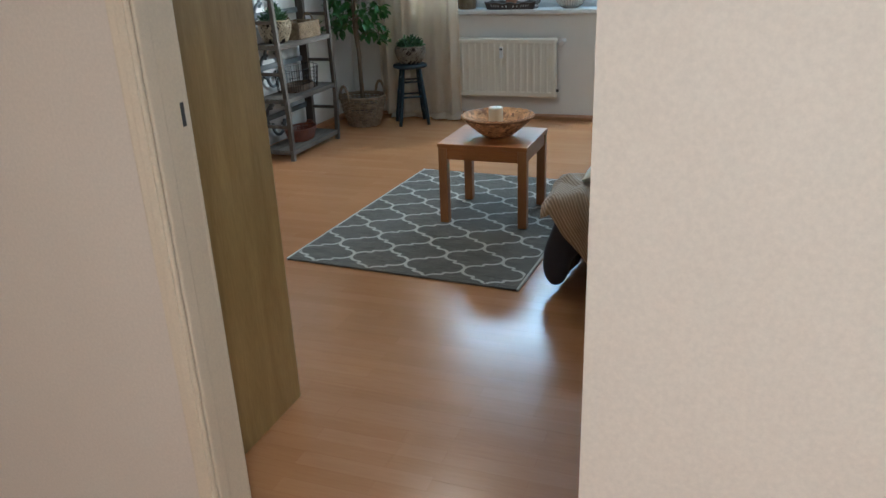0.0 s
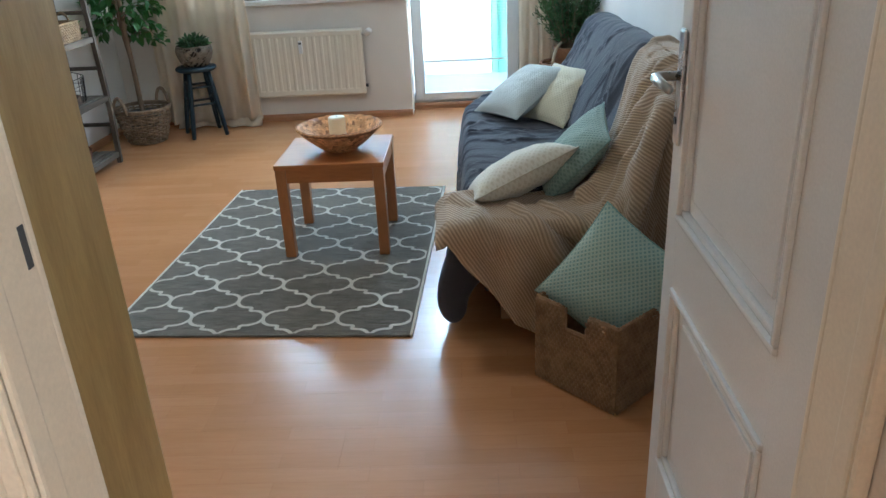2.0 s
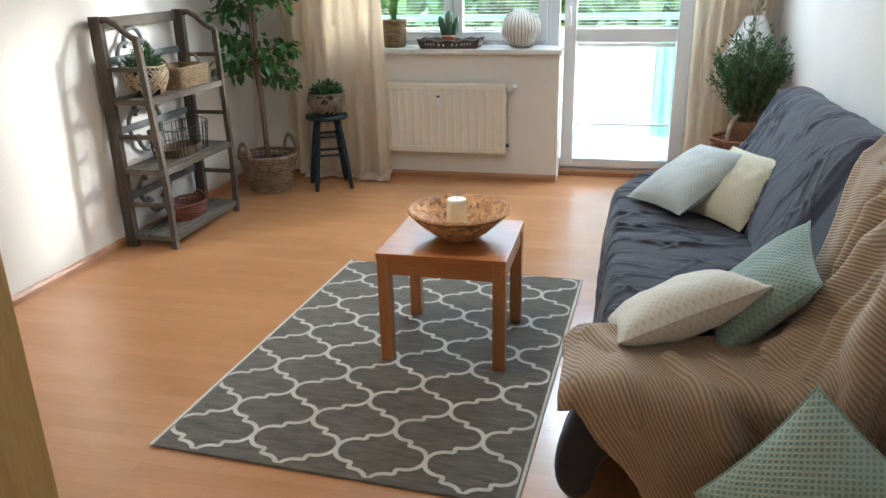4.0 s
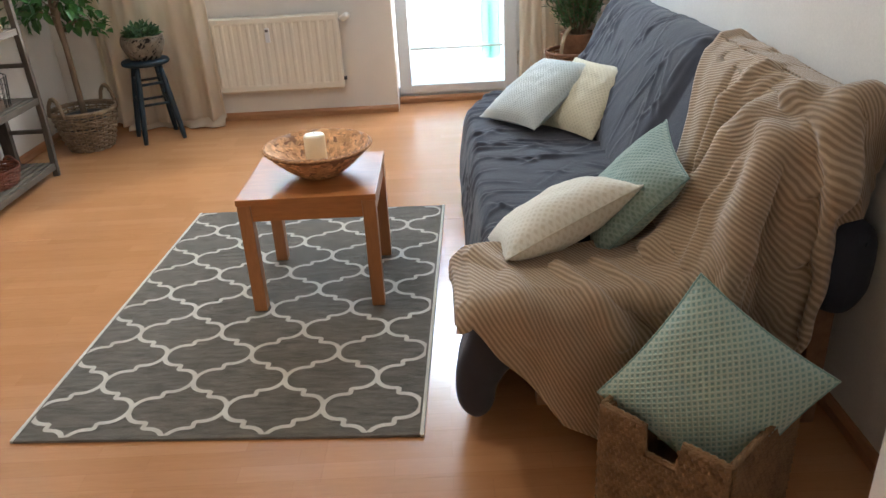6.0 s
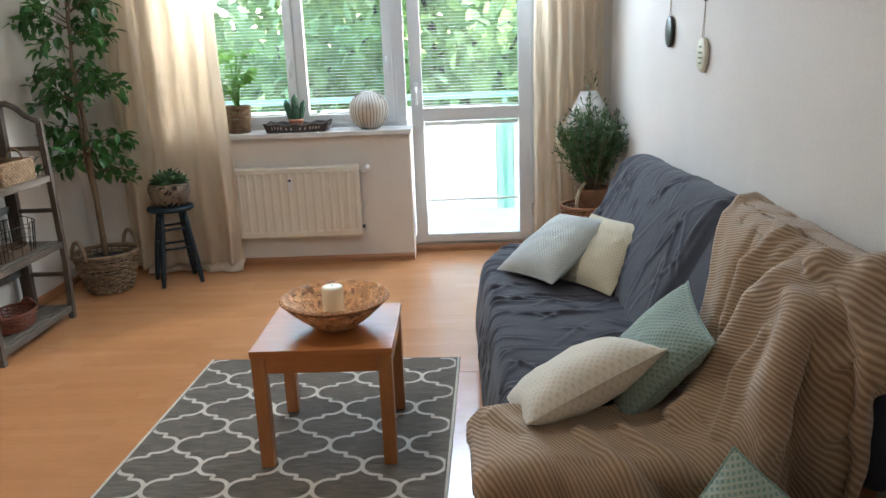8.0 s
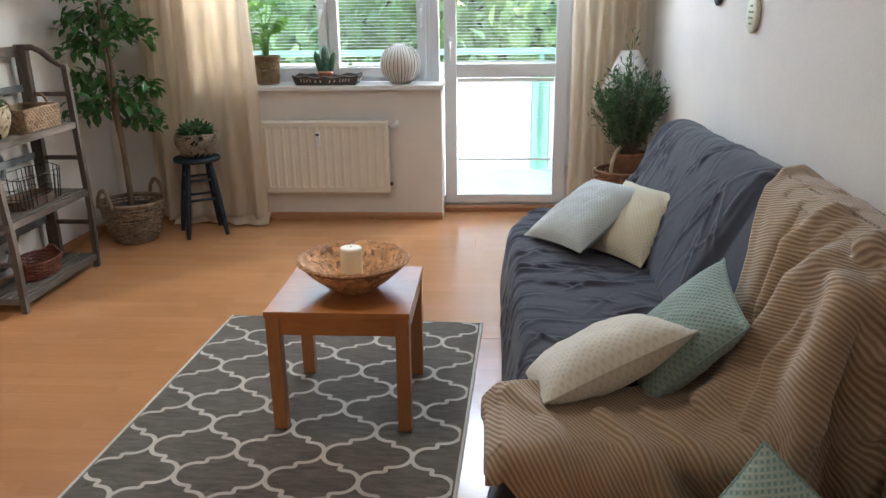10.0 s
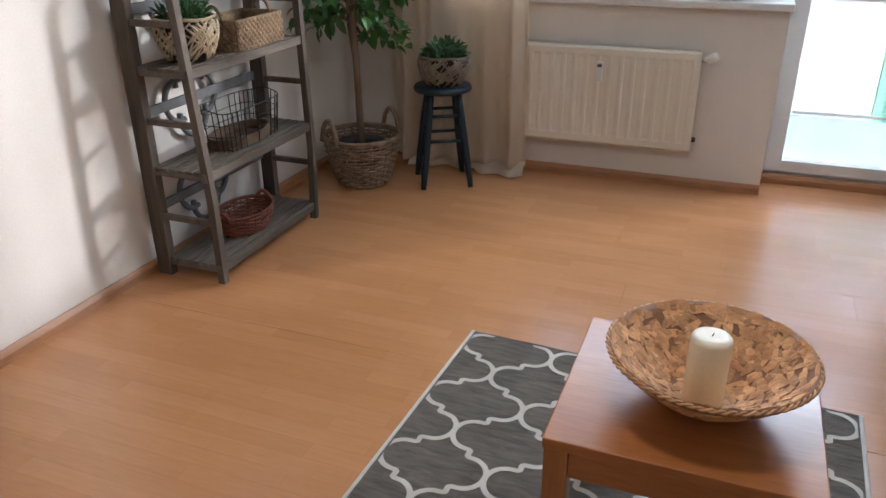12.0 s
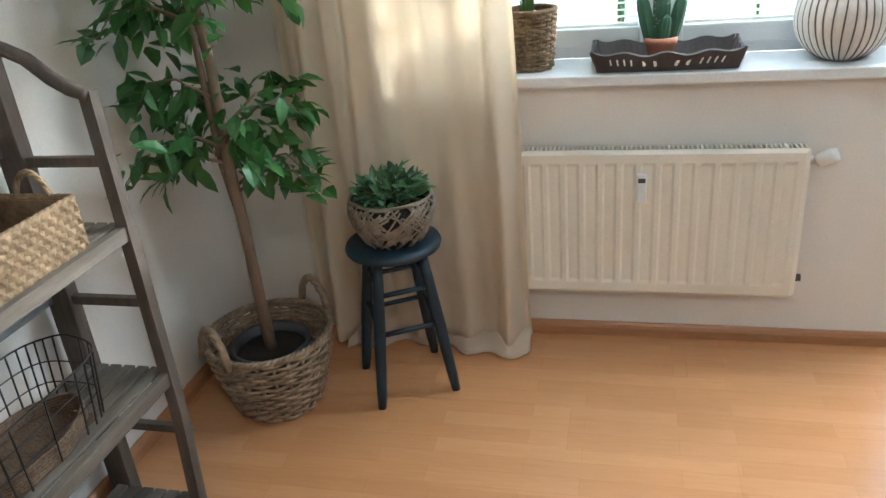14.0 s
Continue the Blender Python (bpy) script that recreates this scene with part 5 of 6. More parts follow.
def back_wrinkle(x, y, z):
    s = z + 0.5 * x
    a = fbm(2.0 * x + 7, 2.6 * y, 3 * z)
    if y < 3.92:
        # held flat under the throw
        return -0.032
    # gathered folds where the cover is pulled round the far end
    far = max(0.0, (y - 5.00) / 0.3)
    ease = min(1.0, (y - 3.92) / 0.08)
    return ease * (0.006 * a + 0.010 * far * math.sin(46 * y + 9 * s + 2 * a) + crease_height(BACK_CREASES, s, y)) - 0.032 * (1 - ease)


def rounded_far(x, y):
    if x < -0.70:
        x = -0.70 + (x + 0.70) * (1 - 0.5 * max(0.0, min(1.0, (y - 3.20) / 0.35)))
    k = max(0.0, (y - 4.92) / 0.42)
    return -0.15 + (x + 0.15) * (1 - 0.27 * k * k) if x < -0.15 else x


def settled(b):
    # the backrest sinks a little towards its far end
    for v in b.verts:
        if v.co.z > 0.5:
            v.co.z -= 0.05 * (v.co.z - 0.5) / 0.43 * max(0.0, (v.co.y - 3.3) / 2.1)
    return b


sofa = thing("sofa", "futon sofa under a slate-blue cotton cover along the wall", "sofa", -0.3, 4.2, 0)
OFF = Vector((0.3, -4.2, 0))
SEAT = ((-0.10, 0.435), (-0.30, 0.432), (-0.50, 0.440), (-0.655, 0.448), (-0.730, 0.440), (-0.775, 0.395), (-0.800, 0.30), (-0.838, 0.20), (-0.842, 0.085), (-0.792, 0.025), (-0.735, 0.055), (-0.722, 0.16), (-0.64, 0.24), (-0.40, 0.25), (-0.10, 0.25), (-0.06, 0.34))
BACK = ((-0.20, 0.40), (-0.195, 0.47), (-0.145, 0.58), (-0.075, 0.72), (-0.01, 0.85), (0.035, 0.915), (0.095, 0.947), (0.165, 0.937), (0.205, 0.89), (0.210, 0.80), (0.175, 0.66), (0.13, 0.52), (0.09, 0.44), (0.0, 0.37), (-0.12, 0.355))
part("seat", local(upholstered(SEAT, 3.135, 5.34, 340, seat_wrinkle, 0.035, rounded_far), OFF), M["sofa"], sofa, "creased slate-blue cotton seat cover", True)
part("backrest", local(settled(upholstered(BACK, 3.11, 5.36, 340, back_wrinkle, 0.06)), OFF), M["sofa"], sofa, "creased slate-blue cotton back cover", True)
part("base", local(box(-0.66, 3.22, 0.13, 0.02, 5.28, 0.25, 0.01), OFF), M["sofa_dark"], sofa)
for y in (3.10, 5.22):
    part("frame_side", local(box(0.112, y, 0.0, 0.168, y + 0.05, 0.40, 0.004), OFF), M["wicker_brown"], sofa, "brown wooden frame leg")
    part("leg", local(box(-0.60, y + 0.14, 0.0, -0.55, y + 0.19, 0.13, 0.004), OFF), M["wicker_brown"], sofa)

PAD = ((0.055, 0.56), (0.07, 0.44), (0.115, 0.375), (0.175, 0.365), (0.225, 0.42), (0.236, 0.52), (0.225, 0.62), (0.14, 0.64))
part("mattress_end", local(upholstered(PAD, 3.045, 3.20, 24, lambda x, y, z: 0.004 * fbm(9 * x, 7 * y, 9 * z), 0.05), OFF), M["sofa_dark"], sofa, "dark rounded mattress end", True)


# ---- throw ----
THROW = ((-0.826, 0.385), (-0.823, 0.43), (-0.788, 0.464), (-0.70, 0.476), (-0.55, 0.470), (-0.42, 0.468), (-0.31, 0.475), (-0.235, 0.505), (-0.175, 0.58), (-0.105, 0.70), (-0.035, 0.835), (0.020, 0.908), (0.085, 0.946), (0.160, 0.944), (0.218, 0.905), (0.232, 0.86))
HANG = (0.03, 0.05, 0.08, 0.22, 0.41, 0.45, 0.45, 0.47, 0.50, 0.52, 0.56, 0.62, 0.60, 0.38, 0.24, 0.13)
FAR = (3.36, 3.355, 3.355, 3.36, 3.36, 3.37, 3.38, 3.41, 3.48, 3.60, 3.74, 3.84, 3.90, 3.94, 3.96, 3.97)
NEAR = (3.10, 3.10, 3.10, 3.095, 3.09, 3.085, 3.09, 3.095, 3.105, 3.12, 3.13, 3.14, 3.14, 3.14, 3.145, 3.15)


def along(table, u):
    k = u * (len(table) - 1)
    i = min(int(k), len(table) - 2)
    f = k - i
    f = f * f * (3 - 2 * f) * 0.5 + f * 0.5
    a, c = table[i], table[i + 1]
    return tuple(p * (1 - f) + q * f for p, q in zip(a, c)) if isinstance(a, tuple) else a * (1 - f) + c * f


def throw_point(u, v):
    x, z = along(THROW, u)
    far, near, hang = along(FAR, u) + 0.015 * math.sin(17 * u), along(NEAR, u), along(HANG, u) + 0.02 * math.sin(21 * u)
    flat = far - near
    total = flat + hang
    s = v * total
    if s <= flat:
        return (x, far - s, z)
    d = s - flat
    r = 0.055
    bend = min(1.0, d / (r * 1.57))
    y = near - r * math.sin(bend * 1.57)
    drop = r * (1 - math.cos(bend * 1.57)) + max(0, d - r * 1.57)
    wave = min(1, d / 0.18) * (0.35 + 0.65 * max(0.0, min(1.0, (x + 0.45) / 0.4)))
    y -= wave * (0.030 * math.sin(2 * math.pi * (x * 3.6 + 0.3 * fbm(3 * x, 2 * d))) + 0.018 * math.sin(2 * math.pi * x * 7.1 + 1.0)) + 0.03 * wave
    y -= wave * (0.045 * math.exp(-((x - 0.045) / 0.05) ** 2) - 0.035 / (1 + math.exp(-(x - 0.095) / 0.008)))
    zz = z - drop
    if zz < 0.012:
        y -= 0.5 * (0.012 - zz)
        zz = 0.012 + 0.002 * math.sin(30 * x)
    return (x + 0.02 * wave * fbm(4 * x, 3 * d) - 0.03 * wave * (1 - u), y, zz)


ARC = [0.0]
for k in range(400):
    (xa, za), (xb, zb) = along(THROW, k / 400), along(THROW, (k + 1) / 400)
    ARC.append(ARC[-1] + math.hypot(xb - xa, zb - za))


def throw_uv(u, v):
    # metres on the flat cloth, so that its ribs stay straight
    far, near, hang = along(FAR, u), along(NEAR, u), along(HANG, u)
    k = min(399, int(u * 400))
    return (ARC[k] + (u * 400 - k) * (ARC[k + 1] - ARC[k]), v * (far - near + hang) + 3.97 - far)


# folds of the cloth: half width, height (below zero a valley), then points (across, along) on it
FOLDS = (
    (0.022, -0.034, (0.84, 3.43), (0.874, 3.457), (1.010, 3.541), (1.16, 3.60)),
    (0.026, 0.030, (0.87, 3.39), (1.039, 3.490), (1.180, 3.45)),
    (0.022, -0.036, (0.76, 3.32), (1.000, 3.420), (1.160, 3.34), (1.26, 3.31)),
    (0.050, 0.046, (0.60, 3.230), (0.984, 3.340), (1.110, 3.235), (1.16, 3.20)),
    (0.030, -0.050, (1.17, 3.32), (1.099, 3.250), (1.090, 3.110), (1.111, 2.992), (1.115, 2.830), (1.130, 2.560)),
    (0.060, 0.036, (0.78, 2.86), (0.85, 3.063), (0.962, 3.110), (1.05, 3.174)),
    (0.045, 0.030, (1.190, 2.90), (1.215, 3.000), (1.245, 3.080), (1.310, 3.120)),
    (0.022, -0.032, (0.360, 3.290), (0.398, 3.250), (0.452, 3.100), (0.535, 2.970), (0.60, 2.90)),
    (0.026, 0.026, (0.330, 3.230), (0.395, 3.080), (0.480, 2.950)),
    (0.020, 0.018, (0.44, 3.26), (0.50, 3.13), (0.57, 3.03)),
    (0.028, 0.018, (0.12, 3.32), (0.20, 3.20), (0.215, 3.05), (0.25, 2.95)),
    (0.030, -0.034, (1.22, 3.42), (1.28, 3.25), (1.36, 3.18)),
    (0.026, -0.030, (1.15, 3.72), (1.24, 3.62), (1.36, 3.58)),
    (0.018, 0.016, (0.66, 3.10), (0.80, 3.20), (0.95, 3.22)),
)


def fold_lift(a, y):
    total = 0.0
    for w, h, *line in FOLDS:
        best = 9.0
        for k, ((a0, y0), (a1, y1)) in enumerate(zip(line, line[1:])):
            da, dy = a1 - a0, y1 - y0
            f = ((a - a0) * da + (y - y0) * dy) / (da * da + dy * dy)
            # the ends of a fold fade out
            over = max(0.0, -f if k == 0 else 0.0, f - 1 if k == len(line) - 2 else 0.0) * math.hypot(da, dy)
            f = min(1.0, max(0.0, f))
            best = min(best, math.hypot(a - a0 - f * da, y - y0 - f * dy) + 0.6 * over)
        total += h * math.exp(-(best / w) ** 2)
    return total


def draped_throw():
    nu, nv = 210, 150
    b = grid_sheet(nu, nv, throw_point, uv=throw_uv)
    b.verts.ensure_lookup_table()
    b.normal_update()
    side = 1.0 if b.verts[int(0.3 * nu) * nv + 5].normal.z > 0 else -1.0
    normals = [side * v.normal for v in b.verts]
    for i in range(nu):
        u = i / (nu - 1)
        a = ARC[int(round(u * 400))]
        far, near, hang = along(FAR, u), along(NEAR, u), along(HANG, u)
        for j in range(nv):
            s = j / (nv - 1) * (far - near + hang)
            lift = fold_lift(a, far - s) + 0.012 * fbm(4 * a + 3, 4 * s) + 0.012 * math.exp(-(s / 0.03) ** 2)
            free = min(1.0, max(0.0, (s - (far - near)) / 0.08))
            top = max(0.0, min(1.0, (a - 1.08) / 0.08)) * (1 - free)
            lift -= 0.010 * top
            lift = max(lift, 0.003 - 0.055 * free - (0.020 * (1 - free) if a > 0.62 else 0.0))
            v = b.verts[i * nv + j]
            v.co += normals[i * nv + j] * lift
            v.co.z = max(v.co.z, 0.012)
            v.co.x = min(v.co.x, XR - 0.012)
    return b


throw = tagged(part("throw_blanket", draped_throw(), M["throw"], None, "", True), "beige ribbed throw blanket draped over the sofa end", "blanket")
solid(throw, 0.007, 1.0)


# ---- pillows ----
def pillow(label, centre, right, up, w, h, thick, mat, seed, group="sofa pillows"):
    t = new("pillow")
    tagged(t, label, "pillow", group)
    r = Vector(right).normalized()
    n = r.cross(Vector(up)).normalized()
    u = n.cross(r)
    t.matrix_basis = Matrix(((r.x, u.x, n.x, centre[0]), (r.y, u.y, n.y, centre[1]), (r.z, u.z, n.z, centre[2]), (0, 0, 0, 1)))
    N = 31

    def edge(a, c):
        # concave sides and pointed corners
        return (w / 2 * a * (1 - 0.075 * (1 - c * c) * abs(a)), h / 2 * c * (1 - 0.075 * (1 - a * a) * abs(c)))
    for side in (1, -1):
        def fn(p, q, side=side):
            a, c = 2 * p - 1, 2 * q - 1
            if side < 0:
                a = -a
            x, y = edge(a, c)
            puff = max(0.0, (1 - abs(a) ** 2.4) * (1 - abs(c) ** 2.4)) ** 0.55
            crease = 0.10 * fbm(2.2 * a + seed, 2.2 * c, side) + 0.05 * ridges(9 * a * c + seed, 3) * (abs(a * c))
            return (x, y, side * (0.002 + thick / 2 * puff * (1 + crease)))
        part("cover", grid_sheet(N, N, fn, uv=lambda p, q: (p * w, q * h)), mat, t, "", True)
    rim = []
    for a0, c0, da, dc in ((-1, -1, 1, 0), (1, -1, 0, 1), (1, 1, -1, 0), (-1, 1, 0, -1)):
        for k in range(16):
            rim.append((*edge(a0 + da * 2 * k / 16, c0 + dc * 2 * k / 16), 0.0))
    part("seam", tube(rim, 0.0035, 6, None, True), mat, t, "", True)
    return t


pillow("pale grey patterned cotton pillow leaning on a cream one", (-0.398, 4.763, 0.572), (0.205, -0.299, 0.018), (0.256, 0.309, 0.190), 0.375, 0.45, 0.14, M["pillow_grey"], 1)
pillow("cream knitted cotton pillow leaning on the backrest", (-0.220, 4.650, 0.568), (0.55, -0.75, 0.0), (0.19, 0.17, 0.22), 0.375, 0.375, 0.12, M["pillow_cream"], 2)
pillow("off-white pillow with a woven zigzag pattern lying on the throw", (-0.518, 3.43, 0.532), (0.42, 0.11, 0.17), (0.05, 0.92, -0.22), 0.425, 0.36, 0.155, M["pillow_white"], 3)
pillow("sage-green woven cotton pillow leaning on the backrest", (-0.298, 3.455, 0.595), (-0.144, -1.41, -0.215), (0.71, 0.06, 0.86), 0.36, 0.36, 0.14, M["pillow_green"], 4)
pillow("mint woven cotton pillow stuffed into the square basket", (-0.245, 2.824, 0.348), (1.05, -0.66, -0.76), (0.86, 0.14, 1.07), 0.375, 0.375, 0.13, M["pillow_mint"], 5)

block_basket("storage_basket", "square brown woven storage basket with a handle cut-out", -0.266, 2.835, 0, 0.33, 0.33, 0.30, 0.020, M["seagrass_dark"], -47, 22, 0.016, True)

# ---- shrub in a basket on a black stand ----
PX, PY = 0.0, 6.22
stand = thing("plant_stand", "black wooden plant stand with splayed legs", "plant stand", PX, PY, 0)
part("top", lathe(((0, 0.235), (0.15, 0.235), (0.155, 0.245), (0.15, 0.255), (0, 0.255)), 28), M["black_lacquer"], stand)
for k in range(4):
    a = radians(45 + 90 * k)
    part("leg", tube(((0.175 * math.cos(a), 0.175 * math.sin(a), 0), (0.11 * math.cos(a), 0.11 * math.sin(a), 0.24)), (0.012, 0.016), 10), M["black_lacquer"], stand, "", True)
splint = round_basket("splint_basket", "reddish-brown splint basket with a pale hoop handle", PX, PY, 0.125, 0.165, 0.20, 12, 22, 0.0062, M["wicker_brown"], 20, z=0.256, seed=12)
hoop = part("hoop_handle", tube([(0.158 * math.cos(a), 0, 0.165 * max(0.0, math.sin(a)) ** 0.8) for a in np.linspace(0.0, math.pi, 17)], 0.011, 8, None, False, 0.6), M["rattan"], splint, "pale bent-wood hoop handle", True)
hoop.matrix_basis = pose(0, 0, 0.185, 0, 0, 35)
inner = thing("plant_pot", "brown woven pot inside the splint basket", "plant pot", PX + 0.03, PY + 0.01, 0.268)
part("pot", lathe(((0, 0), (0.085, 0), (0.105, 0.29), (0.110, 0.30), (0.100, 0.30), (0.095, 0.26), (0, 0.255)), 26), M["wicker_brown"], inner, "", True)


def shrub(x, y, z, h, r, seed):
    t = thing("shrub", "dense green potted shrub with thin upright twigs", "plant", x, y, z)
    rn = random.Random(seed)
    st, lv = bmesh.new(), bmesh.new()
    for k in range(115):
        a = rn.uniform(0, 6.28)
        q = math.sqrt(rn.random())
        top = h * rn.uniform(0.45, 0.85) * (1 - 0.25 * q)
        if k < 3:
            q, top = 0.15 * k, h * (1.0 - 0.08 * k)
        tip = Vector((r * q * math.cos(a), r * q * math.sin(a), top))
        tip.x = min(tip.x, 0.20)
        mid = Vector((tip.x * 0.55, tip.y * 0.55, top * 0.5))
        pts = [Vector((0.02 * math.cos(a), 0.02 * math.sin(a), -0.04)), mid, tip]
        tube(pts, [0.003, 0.002, 0.001], 4, st)
        for i in range(40):
            f = rn.uniform(0.25, 1.0)
            p = pts[0].lerp(mid, f * 2) if f < 0.5 else mid.lerp(tip, f * 2 - 1)
            p = p + Vector((rn.gauss(0, 0.012), rn.gauss(0, 0.012), rn.gauss(0, 0.01)))
            d = (tip - mid).normalized() * 0.8 + rnd_dir(rn) * 0.75
            leaf_blade(lv, p, d, rnd_dir(rn, 0.6), rn.uniform(0.028, 0.05), rn.uniform(0.006, 0.010), 0.1)
    part("twigs", st, M["bark"], t)["kind"] = "stuff"
    part("leaves", lv, M["shrub"], t)
    return t


shrub(PX + 0.03, PY + 0.01, 0.545, 0.75, 0.24, 21)

lamp = thing("floor_lamp", "floor lamp with a white cone shade behind the shrub", "floor lamp", 0.055, 6.50, 0)
part("foot", lathe(((0, 0), (0.11, 0), (0.11, 0.012), (0.02, 0.022), (0, 0.022)), 28), M["black_lacquer"], lamp, "", True)
part("pole", tube(((0, 0, 0.02), (0, 0, 1.12)), 0.009, 10), M["black_lacquer"], lamp, "", True)
shade = part("shade", lathe(((0.170, 0.925), (0.055, 1.16)), 36), M["white_paint"], lamp, "white cone lampshade", True)
solid(shade, 0.003)

# ---- hangings on the wall ----
def wall_disc(name, label, y, z, h, w, mat, string, lettering):
    t = thing(name, label, "wall decoration", XR - 0.012, y, z)
    b = lathe(((0, -0.009), (0.46, -0.009), (0.5, -0.005), (0.5, 0.005), (0.46, 0.009), (0, 0.009)), 32)
    bmesh.ops.transform(b, matrix=Matrix.Rotation(radians(90), 4, 'Y'), verts=b.verts)
    bmesh.ops.scale(b, vec=(1, w, h), verts=b.verts)
    part("disc", b, mat, t, "", True)
    for s in (-1, 1):
        part("string", tube(((0, s * 0.012, h / 2 - 0.004), (0.004, 0, h / 2 + string)), 0.0016, 5), M["cord"], t)
    part("nail", tube(((0.012, 0, h / 2 + string), (-0.004, 0, h / 2 + string)), 0.003, 6), M["dark_plastic"], t)
    if lettering:
        for k, (dz, l) in enumerate(((0.030, 0.030), (0.006, 0.055), (-0.016, 0.048), (-0.038, 0.034))):
            part("writing", box(-0.0105, -l / 2, dz, -0.0092, l / 2, dz + 0.008), M["ink"], t, "small unreadable writing")
    return t


wall_disc("wall_pendant", "dark oval pendant hanging on the wall by a cord", 5.29, 1.50, 0.15, 0.115, M["black_lacquer"], 0.17, False)
wall_disc("wall_pendant", "cream oval pendant with small writing hanging on the wall", 4.785, 1.393, 0.145, 0.125, M["cream_disc"], 0.15, True)

# ---- window sill ----
SZ = 0.940
round_basket("sill_basket", "tall tan woven basket pot on the window sill", -2.352, 6.795, 0.070, 0.085, 0.185, 18, 22, 0.0048, M["seagrass"], 0, z=SZ, seed=31)


def sill_plant(x, y, z):
    t = thing("leafy_plant", "green plant with broad lobed leaves in the sill basket", "plant", x, y, z)
    rn = random.Random(41)
    st, lv = bmesh.new(), bmesh.new()
    for k in range(20):
        a = k * 2.4
        h = rn.uniform(0.10, 0.43)
        q = rn.uniform(0.03, 0.15)
        tip = Vector((q * math.cos(a), 0.6 * q * math.sin(a), h))
        tube((Vector((0, 0, -0.08)), Vector((tip.x * 0.3, tip.y * 0.3, h * 0.6)), tip), [0.004, 0.003, 0.002], 5, st)
        for j in range(5):
            d = Matrix.Rotation(radians(-70 + 35 * j), 3, 'Z') @ Vector((math.cos(a), math.sin(a), rn.uniform(-0.3, 0.2)))
            leaf_blade(lv, tip, d, Vector((rn.gauss(0, 0.3), -0.5, 1)), rn.uniform(0.055, 0.095), rn.uniform(0.045, 0.062), 0.25)
    part("stems", st, M["leaf_light"], t, "", True)
    part("leaves", lv, M["leaf_light"], t)


sill_plant(-2.352, 6.795, SZ + 0.16)
tray = thing("wooden_tray", "dark carved wooden tray with pierced sides on the sill", "tray", -1.930, 6.775, SZ)
part("bottom", box(-0.20, -0.085, 0, 0.20, 0.085, 0.010, 0.002), M["tray"], tray)


def tray_side(length, angle, off):
    """A leaning side board with a scalloped top edge and pale carving."""
    n = 24
    prof = []
    for i in range(n + 1):
        f = i / n * 2 - 1
        prof.append((f * length / 2, 0.056 + 0.012 * abs(f) ** 3 + 0.006 * math.cos(3.5 * math.pi * f)))
    b = bmesh.new()
    lo = [b.verts.new((x * 0.93, 0, 0.004)) for x, _ in prof]
    hi = [b.verts.new((x, -0.022, z)) for x, z in prof]
    for i in range(n):
        b.faces.new((lo[i], lo[i + 1], hi[i + 1], hi[i]))
    bmesh.ops.transform(b, matrix=Matrix.Rotation(angle, 4, 'Z') @ Matrix.Translation((0, -off, 0)), verts=b.verts)
    s = part("side", b, M["tray"], tray)
    solid(s, 0.009, 0)
    c = bmesh.new()
    for f in (-0.78, -0.68, -0.58, -0.48, -0.30, -0.14, 0.14, 0.30, 0.48, 0.58, 0.68, 0.78):
        x = f * length / 2 * 0.95
        big = 0.009 if abs(f) < 0.35 else 0.0045
        lift = 0.024 + 0.012 * abs(f)
        k = 0.022 * lift / 0.06
        bar_b = bar((x - 0.003, -k - 0.0062, lift - 0.008), (x + 0.006 * math.copysign(1, f), -k - 0.0075, lift + 0.010), big, 0.003, 0.001)
        tmp = bpy.data.meshes.new("tmp")
        bar_b.to_mesh(tmp)
        bar_b.free()
        c.from_mesh(tmp)
        bpy.data.meshes.remove(tmp)
    bmesh.ops.transform(c, matrix=Matrix.Rotation(angle, 4, 'Z') @ Matrix.Translation((0, -off, 0)), verts=c.verts)
    part("carving", c, M["ceramic"], s, "pale pierced carving")


tray_side(0.43, 0, 0.085)
tray_side(0.43, math.pi, 0.085)
tray_side(0.205, math.pi / 2, 0.20)
tray_side(0.205, -math.pi / 2, 0.20)
cpot = thing("plant_pot", "small terracotta pot in the wooden tray", "plant pot", -1.945, 6.785, SZ + 0.0105)
part("pot", lathe(((0, 0), (0.036, 0), (0.045, 0.055), (0.050, 0.056), (0.051, 0.075), (0.044, 0.076), (0.042, 0.064), (0, 0.062)), 28), M["terracotta"], cpot, "", True)
cactus = thing("cactus", "group of small columnar green cacti in a terracotta pot", "cactus", -1.945, 6.785, SZ + 0.07)


def cactus_column(x, y, lean, r, h):
    b = bmesh.new()
    rings = []
    for j in range(10):
        f = j / 9
        rr = r * (0.8 + 0.2 * math.sin(math.pi * f)) * (1 if f < 0.75 else math.sqrt(max(0.02, 1 - ((f - 0.75) / 0.25) ** 2)))
        rings.append([b.verts.new((x + lean * f * h + rr * (1 + 0.14 * (k % 2)) * math.cos(2 * math.pi * k / 20), y + rr * (1 + 0.14 * (k % 2)) * math.sin(2 * math.pi * k / 20), f * h)) for k in range(20)])
    for r0, r1 in zip(rings, rings[1:]):
        for k in range(20):
            b.faces.new((r0[k], r0[(k + 1) % 20], r1[(k + 1) % 20], r1[k]))
    b.faces.new(rings[-1])
    return part("column", b, M["cactus"], cactus)


